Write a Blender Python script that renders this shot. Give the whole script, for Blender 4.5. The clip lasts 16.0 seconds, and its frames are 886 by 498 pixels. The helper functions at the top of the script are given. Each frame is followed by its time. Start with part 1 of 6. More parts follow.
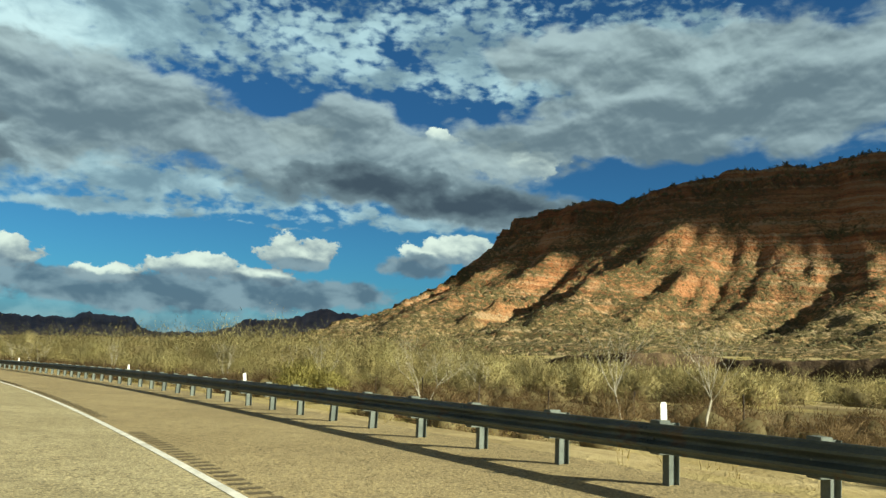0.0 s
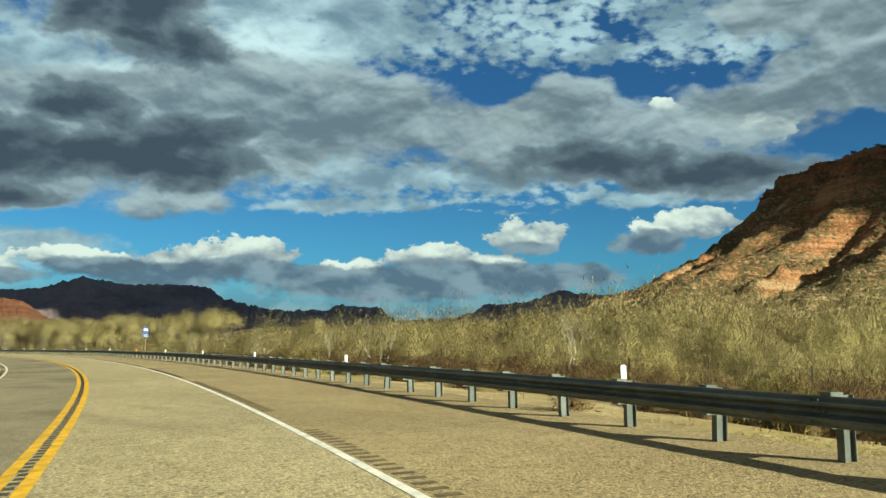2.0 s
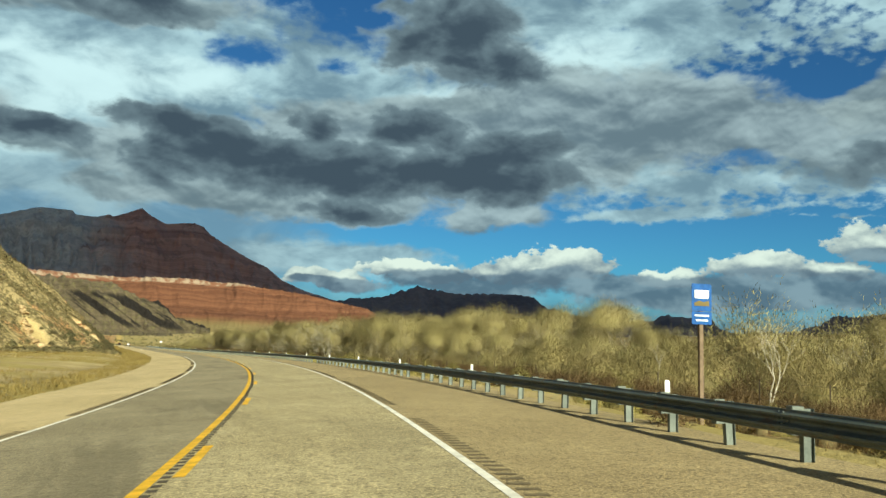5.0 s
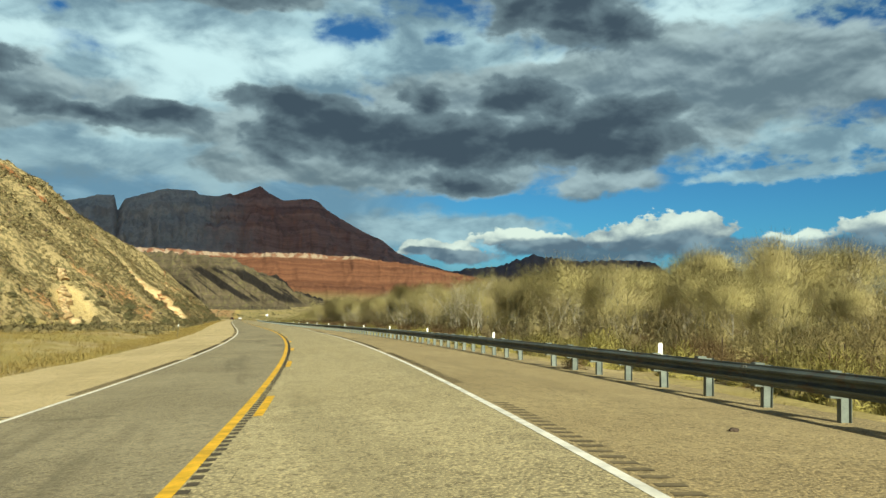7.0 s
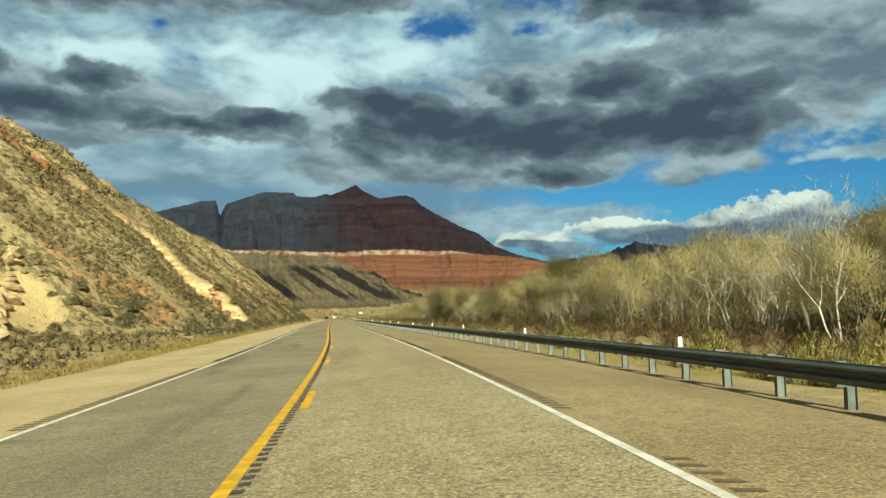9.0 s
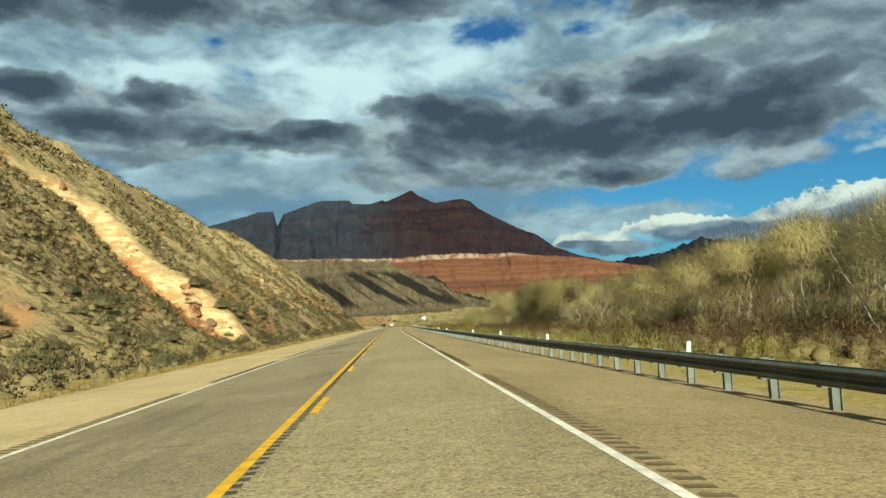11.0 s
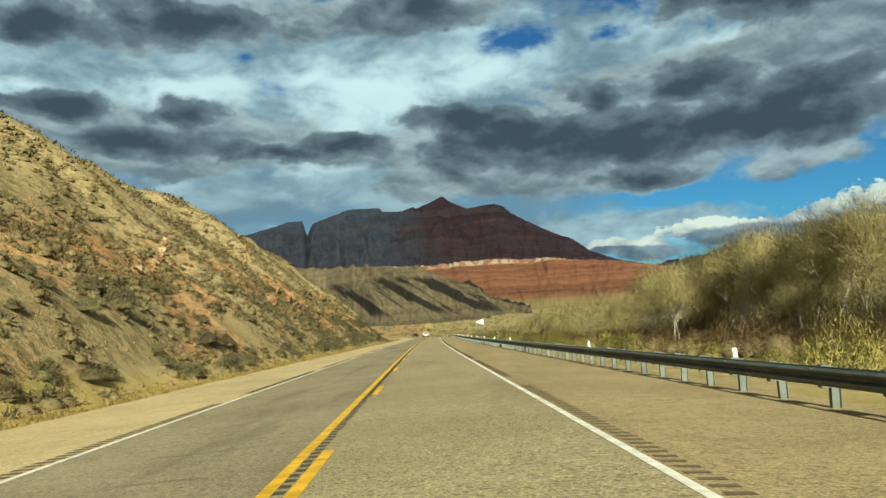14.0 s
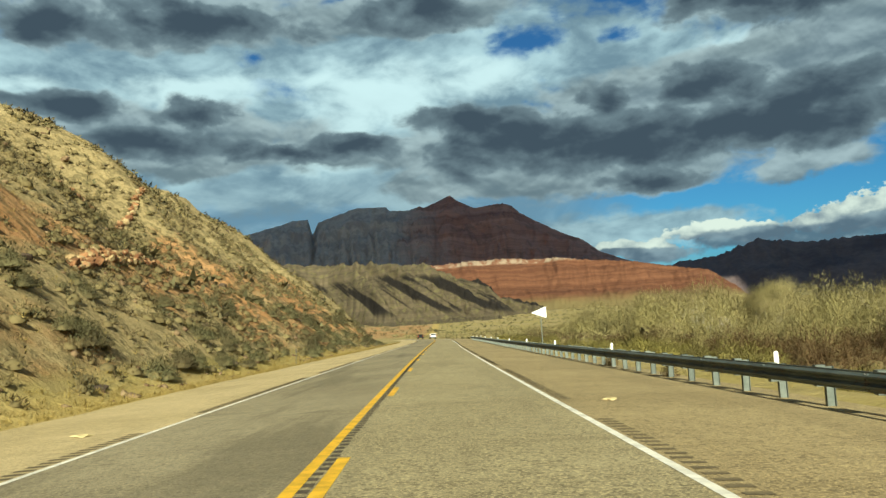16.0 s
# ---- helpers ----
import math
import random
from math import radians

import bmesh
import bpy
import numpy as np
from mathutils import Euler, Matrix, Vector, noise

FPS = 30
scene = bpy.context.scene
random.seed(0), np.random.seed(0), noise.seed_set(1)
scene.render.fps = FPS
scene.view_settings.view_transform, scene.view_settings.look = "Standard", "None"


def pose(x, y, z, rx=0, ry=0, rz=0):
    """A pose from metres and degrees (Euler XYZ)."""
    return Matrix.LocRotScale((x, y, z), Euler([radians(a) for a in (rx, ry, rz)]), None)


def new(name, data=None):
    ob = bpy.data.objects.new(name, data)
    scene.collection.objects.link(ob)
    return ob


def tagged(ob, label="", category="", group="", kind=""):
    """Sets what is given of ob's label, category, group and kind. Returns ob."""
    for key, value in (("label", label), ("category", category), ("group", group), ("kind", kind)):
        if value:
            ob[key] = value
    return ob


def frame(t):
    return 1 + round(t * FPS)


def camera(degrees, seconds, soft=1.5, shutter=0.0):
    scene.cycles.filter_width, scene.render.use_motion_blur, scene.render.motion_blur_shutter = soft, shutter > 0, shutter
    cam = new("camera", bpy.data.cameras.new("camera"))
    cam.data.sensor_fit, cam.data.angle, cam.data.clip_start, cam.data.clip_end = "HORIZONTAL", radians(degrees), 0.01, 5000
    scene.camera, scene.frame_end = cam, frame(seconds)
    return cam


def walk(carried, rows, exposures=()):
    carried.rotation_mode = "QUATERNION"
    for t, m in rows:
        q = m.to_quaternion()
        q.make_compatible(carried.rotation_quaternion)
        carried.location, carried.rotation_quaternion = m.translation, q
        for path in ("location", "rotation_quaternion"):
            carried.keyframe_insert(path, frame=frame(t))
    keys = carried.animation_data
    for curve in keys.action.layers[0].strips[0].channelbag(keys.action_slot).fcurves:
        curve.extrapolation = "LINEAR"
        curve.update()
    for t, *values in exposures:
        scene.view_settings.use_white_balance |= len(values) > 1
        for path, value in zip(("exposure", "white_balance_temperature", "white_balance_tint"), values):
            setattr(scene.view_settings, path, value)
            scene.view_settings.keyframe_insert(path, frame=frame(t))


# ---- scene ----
cam = camera(56.64, 16.0)
PATH = [
    (0.0, pose(21.106, 28.668, 1.342, 98.388, -2.026, -59.491)),
    (0.5, pose(28.392, 40.949, 1.357, 98.000, -1.506, -56.756)),
    (1.0, pose(35.278, 53.612, 1.376, 97.650, -1.209, -52.680)),
    (1.5, pose(41.796, 66.496, 1.358, 97.232, -1.112, -47.532)),
    (2.0, pose(47.788, 79.713, 1.374, 96.826, -0.110, -43.226)),
    (2.5, pose(53.529, 93.065, 1.385, 97.727, -1.489, -39.418)),
    (3.0, pose(58.911, 106.806, 1.406, 97.997, -2.224, -34.894)),
    (3.5, pose(64.078, 120.778, 1.404, 98.130, -1.816, -31.213)),
    (4.0, pose(68.474, 134.732, 1.514, 97.882, -1.738, -28.393)),
    (4.5, pose(72.693, 149.127, 1.510, 97.514, -1.525, -24.572)),
    (5.0, pose(76.211, 163.367, 1.499, 97.214, -1.779, -21.411)),
    (5.5, pose(79.240, 177.702, 1.485, 96.568, -1.649, -18.983)),
    (6.0, pose(81.847, 192.146, 1.463, 95.872, -1.388, -17.022)),
    (6.5, pose(84.039, 206.720, 1.437, 95.294, -1.085, -15.255)),
    (7.0, pose(85.840, 221.448, 1.413, 94.962, -0.803, -13.430)),
    (7.5, pose(87.406, 236.692, 1.435, 94.886, -0.218, -11.507)),
    (8.0, pose(88.407, 251.517, 1.403, 94.371, 0.059, -9.864)),
    (8.5, pose(89.090, 266.394, 1.448, 94.063, 0.501, -8.337)),
    (9.0, pose(89.653, 281.500, 1.429, 94.562, 0.998, -6.580)),
    (9.5, pose(90.030, 296.158, 1.433, 94.945, 1.860, -4.941)),
    (10.0, pose(90.120, 311.363, 1.428, 95.102, 2.337, -3.904)),
    (10.5, pose(90.004, 326.592, 1.423, 95.104, 2.556, -3.053)),
    (11.0, pose(89.786, 341.846, 1.416, 95.027, 2.696, -2.441)),
    (11.5, pose(89.544, 357.124, 1.409, 94.920, 2.972, -2.035)),
    (12.0, pose(89.255, 372.425, 1.400, 94.845, 3.672, -1.901)),
    (12.5, pose(88.902, 387.675, 1.376, 94.861, 4.452, -1.479)),
    (13.0, pose(88.524, 403.199, 1.393, 95.271, 4.408, -0.878)),
    (13.5, pose(88.159, 418.338, 1.350, 95.963, 3.854, -0.438)),
    (14.0, pose(87.805, 433.725, 1.353, 95.762, 3.704, -0.134)),
    (14.5, pose(87.380, 449.463, 1.348, 95.812, 3.341, -0.161)),
    (15.0, pose(87.071, 464.612, 1.321, 96.096, 3.238, -0.038)),
    (15.5, pose(86.749, 480.323, 1.317, 95.867, 3.277, 0.125)),
    (16.0, pose(86.501, 495.627, 1.307, 95.879, 3.366, 0.331)),
]
walk(cam, PATH, [(0.0, 1.0), (4.5, 1.0), (8.0, 0.95), (9.5, 0.93), (12.0, 0.94), (13.0, 0.87), (14.0, 0.92), (16.0, 0.97)])

# ---------------------------------------------------------------- world, sun
SUN_AZ, SUN_EL = 176.0, 23.0          # compass from +y towards +x, elevation
sun_data = bpy.data.lights.new("sun", "SUN")
sun_data.energy, sun_data.angle, sun_data.color = 4.9, radians(0.6), (0.95, 0.94, 0.69)
sun = new("sun", sun_data)
sun_dir = Vector((math.sin(radians(SUN_AZ)) * math.cos(radians(SUN_EL)), math.cos(radians(SUN_AZ)) * math.cos(radians(SUN_EL)), math.sin(radians(SUN_EL))))
sun.matrix_world = Matrix.Translation((0, 0, 300)) @ sun_dir.to_track_quat("Z", "Y").to_matrix().to_4x4()


class Net:
    """A small helper round a node tree."""

    def __init__(self, tree):
        self.t = tree
        tree.nodes.clear()

    def add(self, kind, **sets):
        n = self.t.nodes.new(kind)
        for k, v in sets.items():
            setattr(n, k, v)
        return n

    def put(self, sock, v):
        if isinstance(v, bpy.types.NodeSocket):
            self.t.links.new(v, sock)
        elif v is not None:
            if sock.type == "RGBA" and not isinstance(v, (int, float)) and len(v) == 3:
                v = (*v, 1.0)
            sock.default_value = v

    def math(self, op, a, b=None, c=None, clamp=False):
        n = self.add("ShaderNodeMath", operation=op, use_clamp=clamp)
        for i, v in enumerate((a, b, c)):
            self.put(n.inputs[i], v)
        return n.outputs[0]

    def mix(self, f, a, b, blend="MIX"):
        n = self.add("ShaderNodeMix", data_type="RGBA", blend_type=blend)
        self.put(n.inputs[0], f)
        self.put(n.inputs[6], a)
        self.put(n.inputs[7], b)
        return n.outputs[2]

    def noise(self, vec, scale, detail=4.0, rough=0.55, dist=0.0, dims="3D"):
        n = self.add("ShaderNodeTexNoise", noise_dimensions=dims)
        self.put(n.inputs["Vector"], vec)
        n.inputs["Scale"].default_value = scale
        n.inputs["Detail"].default_value = detail
        n.inputs["Roughness"].default_value = rough
        n.inputs["Distortion"].default_value = dist
        return n.outputs["Fac"]

    def step(self, v, lo, hi, smooth=True):
        n = self.add("ShaderNodeMapRange", interpolation_type="SMOOTHSTEP" if smooth else "LINEAR")
        self.put(n.inputs[0], v)
        self.put(n.inputs[1], lo)
        self.put(n.inputs[2], hi)
        return n.outputs[0]

    def scaled(self, vec, sx, sy, sz):
        n = self.add("ShaderNodeMapping")
        self.put(n.inputs[0], vec)
        n.inputs["Scale"].default_value = (sx, sy, sz)
        return n.outputs[0]

    def sep(self, vec):
        n = self.add("ShaderNodeSeparateXYZ")
        self.put(n.inputs[0], vec)
        return n.outputs

    def join(self, x, y, z):
        n = self.add("ShaderNodeCombineXYZ")
        for i, v in enumerate((x, y, z)):
            self.put(n.inputs[i], v)
        return n.outputs[0]


# ---- the sky: clear air, a broken high sheet, grey masses and a row of cumulus along the horizon
# each cloud is (bearing, elevation, half width, half height) in degrees
DARK = [(21.7, 21.9, 5.5, 3.2), (13.1, 12.1, 10.5, 2.2), (4.4, 12.9, 5.3, 1.9), (24.3, 12.2, 7.4, 1.6), (13.3, 9.5, 3.3, 0.7), (12.2, 15.1, 2, 1.2), (19.3, 15.3, 4.1, 1.5), (24.7, 20.1, 3.5, 1.7), (24.8, 11.9, 4.2, 1.7), (61.4, 11.3, 7.3, 1.5), (54.3, 12.8, 6.6, 1.6), (-17.2, 21.3, 9.6, 1.6), (-24.9, 20.6, 3.8, 1.5), (-0.6, 22, 4.8, 1.5), (21.7, 20.1, 5.1, 0.8), (7.2, 12.8, 9.3, 1.9), (19.4, 12.3, 7.2, 1.7), (24.2, 13.9, 6.8, 1.8), (14.6, 9.3, 3.4, 0.7), (-24, 15.9, 3.6, 1), (-16.3, 15.6, 3.2, 0.9), (-19.9, 13.5, 5.6, 1.3), (-10.7, 12.8, 3.4, 0.8), (-5.2, 13.3, 3.9, 1.1), (2.9, 14.7, 5, 1.2)]
MASS = [(35.4, 16.5, 8.5, 3), (29.7, 17.5, 6.4, 2.5), (51.9, 15.6, 3.9, 2.8), (54.3, 12.9, 9.5, 1.8), (41.4, 15.3, 7.5, 1.7), (31.6, 15.2, 10.3, 3.2), (28, 17.2, 7.4, 1.5), (53, 14.4, 12.4, 2.5), (52.2, 16.9, 3.2, 1.7), (75.4, 18.7, 8.1, 2.8), (70.6, 16.3, 9.5, 1.8), (46.6, 14.4, 5.5, 1.8), (28.3, 15.1, 5.6, 2.2), (9.7, 10.4, 12.7, 1.7), (24.4, 9.8, 4.8, 1.1), (82, 19, 11, 4.5), (74, 17, 9, 2.2), (70, 21.5, 9, 2.2), (-20, 14.6, 12, 2), (-19, 12.6, 11, 1.4), (-6, 13, 9, 1.1), (9, 12.6, 17, 2.6), (20, 15, 14, 2.6), (-18, 21.5, 12, 2.2), (-2, 22, 9, 1.6)]
HEADS = [(48.8, 15.4, 2.5, 1.1), (59.2, 15.9, 1.6, 0.8), (29.3, 6.3, 3.8, 1.2), (25.3, 5.8, 2.6, 0.7), (36.8, 5.6, 2.6, 0.7), (42.6, 6.4, 3.4, 1.1), (49.3, 7.8, 3.3, 1.2), (58.1, 7.9, 2.3, 0.9), (18.8, 5.7, 3.1, 0.7), (12.6, 4.9, 3.3, 0.7), (47.1, 5.9, 2.5, 0.7), (63.8, 14.5, 3.9, 1.4), (60.6, 8.2, 3.3, 1.2), (14.6, 4.7, 2.6, 0.9), (27.9, 6, 3.3, 1.4), (20.7, 5.5, 2.6, 0.7)]
GLOW = [(-26.9, 16.8, 2.34, 1.05), (-16.6, 16.5, 5.22, 1.2), (-5.6, 14.4, 2.7, 2.1), (-4, 16.5, 7, 2.6), (3.5, 17.6, 4, 1.8), (-16, 17.2, 5, 0.9), (-8, 12.2, 6, 1.2), (22, 17.5, 4, 1.5), (30, 20, 6, 2)]
BASES = [(29.3, 5.2, 4, 0.8), (39.5, 4.6, 10.2, 1.4), (50.3, 4.8, 6.6, 1.3), (49.6, 7, 2.5, 0.6), (21.5, 5.2, 3.1, 0.7), (57.4, 7.1, 2.6, 1.1), (41.5, 4.2, 10.9, 1.3), (19.4, 5, 2.5, 0.6), (26.5, 5, 3.1, 0.8), (12.3, 4.7, 2.2, 0.4), (24, 4.6, 5, 1), (34, 4.6, 5, 1.1), (45, 5, 4, 1), (15, 4.3, 3, 0.7)]
CLEAR = [(46, 17.6, 5.5, 1.5), (54.4, 18.3, 6.1, 1.2), (27.6, 8.4, 13, 1.2), (45.2, 8.7, 12.4, 1), (5.1, 19, 2.9, 1), (56.2, 21.5, 2.6, 1.4), (58.2, 17.5, 6.1, 1), (28.7, 8.4, 8.6, 1.2), (45.2, 9, 10.1, 1), (-12.4, 19, 1.8, 1), (6.5, 19.5, 3.4, 1.1), (12.9, 19.1, 1.8, 0.7), (24.2, 7.6, 6.9, 1.3), (28.2, 8.5, 3.3, 2.1), (-10.5, 17.1, 3, 1.1)]
SHEET = [(35.2, 22.9, 11.1, 2.6), (3.3, 17.2, 3.8, 2), (52.7, 20.9, 8.5, 2.1), (37.9, 9.7, 7, 0.4), (47.1, 9.4, 5.2, 0.3), (33.5, 12.2, 7.8, 1.2), (39.5, 11.1, 5.8, 0.6), (30.3, 22.8, 4.5, 2.3), (36.8, 21.3, 12.4, 2.2), (57, 21.6, 13.1, 2.6), (74.4, 21.3, 8.4, 2.1), (34.9, 9.6, 4.4, 0.3), (41.2, 11.6, 11.4, 1), (55.1, 10.1, 7.1, 0.5), (-5.8, 17.6, 11.3, 3), (0.4, 18.8, 7.6, 2.7), (12.4, 18.1, 6.6, 1.9), (-4.1, 11.4, 12.8, 1.6), (15.1, 6.4, 6, 1), (-20.9, 18.2, 8.5, 1.4)]
world = bpy.data.worlds.new("sky")
scene.world = world
world.use_nodes = True
W = Net(world.node_tree)
bg = W.add("ShaderNodeBackground")
wout = W.add("ShaderNodeOutputWorld")
W.t.links.new(bg.outputs[0], wout.inputs[0])
view = W.add("ShaderNodeTexCoord").outputs["Generated"]
dx, dy, dz = W.sep(view)
az = W.math("MULTIPLY", W.math("ARCTAN2", dx, dy), 57.2958)
elv = W.math("MULTIPLY", W.math("ARCSINE", dz), 57.2958)
flat = W.join(az, W.math("MULTIPLY", elv, 1.7), 0.0)
# billows: the outlines are pushed about at three sizes
warp_a = W.add("ShaderNodeTexNoise", noise_dimensions="2D")
W.put(warp_a.inputs["Vector"], flat)
warp_a.inputs["Scale"].default_value, warp_a.inputs["Detail"].default_value, warp_a.inputs["Roughness"].default_value = 0.16, 8.0, 0.56


def vec(op, a, b):
    n = W.add("ShaderNodeVectorMath", operation=op)
    W.put(n.inputs[0], a)
    if b is not None:
        W.put(n.inputs[1], b)
    return n


shift = vec("MULTIPLY", vec("SUBTRACT", warp_a.outputs["Color"], (0.5, 0.5, 0.5)).outputs[0], (4.6, 2.0, 0.0)).outputs[0]
spot = vec("ADD", W.join(az, elv, 0.0), shift).outputs[0]
fineshift = vec("MULTIPLY", vec("SUBTRACT", warp_a.outputs["Color"], (0.5, 0.5, 0.5)).outputs[0], (3.0, 1.3, 0.0)).outputs[0]
spot_low = vec("ADD", W.join(az, elv, 0.0), fineshift).outputs[0]


lifted = vec("ADD", spot, (0.0, 1.1, 0.0)).outputs[0]
lifted_low = vec("ADD", spot_low, (0.0, 0.55, 0.0)).outputs[0]


def clouds(where, *lists):
    """How deep a direction lies inside the nearest of the clouds: 1 in the middle, 0 at the rim."""
    best = None
    for rows in lists:
        for a, e, w, h in rows:
            q = vec("MULTIPLY", vec("SUBTRACT", where, (a, e, 0.0)).outputs[0], (1.0 / w, 1.0 / h, 0.0)).outputs[0]
            d = vec("LENGTH", q, None).outputs["Value"]
            best = d if best is None else W.math("SMOOTH_MIN", best, d, 0.55)
    return W.math("SUBTRACT", 1.0, best)


n_big = W.noise(flat, 0.10, 6, 0.58, 0.0, "2D")
n_mid = W.noise(flat, 0.32, 6, 0.50, 0.2, "2D")
n_fine = W.noise(W.join(az, W.math("MULTIPLY", elv, 1.9), 3.0), 0.85, 5, 0.50, 0.15, "2D")
puff = W.noise(W.join(az, W.math("MULTIPLY", elv, 1.5), 8.0), 0.70, 7, 0.58, 0.0, "2D")
# light from above over the billows: the same swell a little higher up, taken away
raised = vec("ADD", flat, (0.2, 1.3, 0.0)).outputs[0]
swell = W.math("SUBTRACT", W.noise(flat, 0.14, 4, 0.48, 0.3, "2D"), W.noise(raised, 0.14, 4, 0.48, 0.3, "2D"))
raised_fine = vec("ADD", flat, (0.06, 0.38, 0.0)).outputs[0]
knob = W.math("SUBTRACT", W.noise(flat, 0.42, 4, 0.45, 0.2, "2D"), W.noise(raised_fine, 0.42, 4, 0.45, 0.2, "2D"))
relief = W.math("ADD", W.math("MULTIPLY", swell, 1.1), W.math("MULTIPLY", knob, 0.50))

# clear air
skytex = W.add("ShaderNodeTexSky", sky_type="NISHITA", sun_disc=False, sun_elevation=radians(SUN_EL), sun_rotation=radians(SUN_AZ))
air = W.mix(1.0, skytex.outputs[0], (0.0095, 0.0235, 0.0365), "MULTIPLY")
air = W.mix(W.step(elv, 16.0, 3.0), air, W.mix(1.0, skytex.outputs[0], (0.0115, 0.034, 0.048), "MULTIPLY"))

BRIGHT, GREY, DEEP = (0.445, 0.455, 0.385), (0.094, 0.119, 0.132), (0.033, 0.045, 0.058)
# the high broken sheet: thin, curdled, blue between
sheet = W.math("ADD", W.math("MULTIPLY", clouds(spot, SHEET), 0.55), W.math("MULTIPLY", W.math("SUBTRACT", n_big, 0.5), 1.2))
clear = clouds(spot_low, CLEAR)
sheet = W.math("SUBTRACT", sheet, W.math("MULTIPLY", W.math("MAXIMUM", W.math("ADD", clear, W.math("MULTIPLY", W.math("SUBTRACT", n_mid, 0.5), 1.3)), -0.25), 0.62))
sheet = W.math("ADD", sheet, W.math("MULTIPLY", W.step(az, 34.0, 4.0), 0.38))
curd = W.math("ADD", sheet, W.math("MULTIPLY", W.math("SUBTRACT", n_fine, 0.5), W.math("ADD", 0.55, W.math("MULTIPLY", W.step(az, 22.0, 46.0), 0.95))))
cover = W.math("MULTIPLY", W.step(curd, -0.14, 0.44), 0.93)
wisp = W.noise(W.join(W.math("MULTIPLY", az, 0.45), elv, 5.0), 0.30, 6, 0.55, 0.4, "2D")
pale = W.math("ADD", W.math("ADD", W.math("MULTIPLY", n_mid, 0.35), W.math("MULTIPLY", wisp, 0.65)), W.math("MULTIPLY", relief, 0.30))
tone = W.mix(W.step(pale, 0.34, 0.70), (0.105, 0.150, 0.174), (0.290, 0.368, 0.375))
c = W.mix(cover, air, tone)
glow = W.math("ADD", clouds(spot, GLOW), W.math("MULTIPLY", W.math("SUBTRACT", n_mid, 0.5), 1.4))
c = W.mix(W.math("MULTIPLY", W.step(glow, -0.15, 0.75), 0.85), c, (0.400, 0.475, 0.465))
# grey rain veils round the mountain, haze low down
veil = W.math("MULTIPLY", W.math("MULTIPLY", W.step(az, 16.0, 6.0), W.step(elv, 12.5, 8.5)), 0.80)
c = W.mix(veil, c, W.mix(W.step(wisp, 0.36, 0.66), (0.098, 0.142, 0.170), (0.190, 0.245, 0.262)))
low = W.math("MULTIPLY", W.step(elv, 5.5, 1.5), 0.75)
c = W.mix(low, c, W.mix(W.step(n_mid, 0.4, 0.62), (0.080, 0.120, 0.150), (0.165, 0.210, 0.225)))
# sunlit heads
h_in = clouds(spot_low, HEADS)
heads = W.math("ADD", h_in, W.math("MULTIPLY", W.math("SUBTRACT", puff, 0.5), 1.5))
h_top = W.math("SUBTRACT", h_in, clouds(lifted_low, HEADS))
h_lit = W.math("ADD", W.math("MULTIPLY", h_top, 0.8), W.math("ADD", W.math("MULTIPLY", relief, 1.5), W.math("MULTIPLY", W.math("SUBTRACT", puff, 0.5), 0.9)))
h_tone = W.mix(W.step(h_lit, -0.30, 0.72), (0.118, 0.148, 0.168), BRIGHT)
c = W.mix(W.step(heads, 0.02, 0.20), c, h_tone)
# flat grey bases
bases = W.math("ADD", clouds(spot_low, BASES), W.math("MULTIPLY", W.math("SUBTRACT", puff, 0.5), 0.8))
b_tone = W.mix(W.step(W.math("ADD", n_mid, relief), 0.30, 0.72), (0.058, 0.084, 0.108), (0.140, 0.178, 0.198))
c = W.mix(W.math("MULTIPLY", W.step(bases, 0.0, 0.34), 0.93), c, b_tone)
# grey masses with pale billowing tops
m_in = clouds(spot, MASS)
mid_mass = W.math("ADD", m_in, W.math("MULTIPLY", W.math("SUBTRACT", n_mid, 0.5), 0.95))
m_top = W.math("SUBTRACT", m_in, clouds(lifted, MASS))
m_lit = W.math("ADD", W.math("MULTIPLY", m_top, 0.45), W.math("SUBTRACT", W.math("MULTIPLY", relief, 1.7), W.math("MULTIPLY", mid_mass, 0.35)))
g_tone = W.mix(W.step(m_lit, -0.50, 0.42), (0.084, 0.107, 0.118), (0.240, 0.274, 0.274))
c = W.mix(W.math("MULTIPLY", W.step(mid_mass, -0.12, 0.22), 0.94), c, g_tone)
# thick dark masses, lit along their ragged rims
mass = W.math("ADD", clouds(spot, DARK), W.math("MULTIPLY", W.math("SUBTRACT", n_mid, 0.5), 1.35))
far_mass = W.math("MULTIPLY", W.math("SUBTRACT", W.noise(flat, 0.045, 5, 0.6, 0.0, "2D"), 0.47), 4.0)
away = W.math("MAXIMUM", W.step(az, 84.0, 100.0), W.step(az, -28.0, -44.0))
away = W.math("MAXIMUM", away, W.step(elv, 24.5, 34.0))
mass = W.math("ADD", W.math("MULTIPLY", mass, W.math("SUBTRACT", 1.0, away)), W.math("MULTIPLY", far_mass, away))
shade = W.math("SUBTRACT", mass, W.math("MULTIPLY", relief, 1.1))
m_tone = W.mix(W.step(shade, -0.34, 0.22), (0.235, 0.275, 0.280), GREY)
m_tone = W.mix(W.step(shade, 0.02, 0.85), m_tone, DEEP)
c = W.mix(W.step(mass, -0.20, 0.22), c, m_tone)
# below the horizon: ground colour
c = W.mix(W.step(elv, -0.3, -1.5), c, (0.16, 0.13, 0.085))
c = W.mix(1.0, c, (0.845, 1.0, 1.03), "MULTIPLY")
W.put(bg.inputs[0], c)
bg.inputs[1].default_value = 1.0


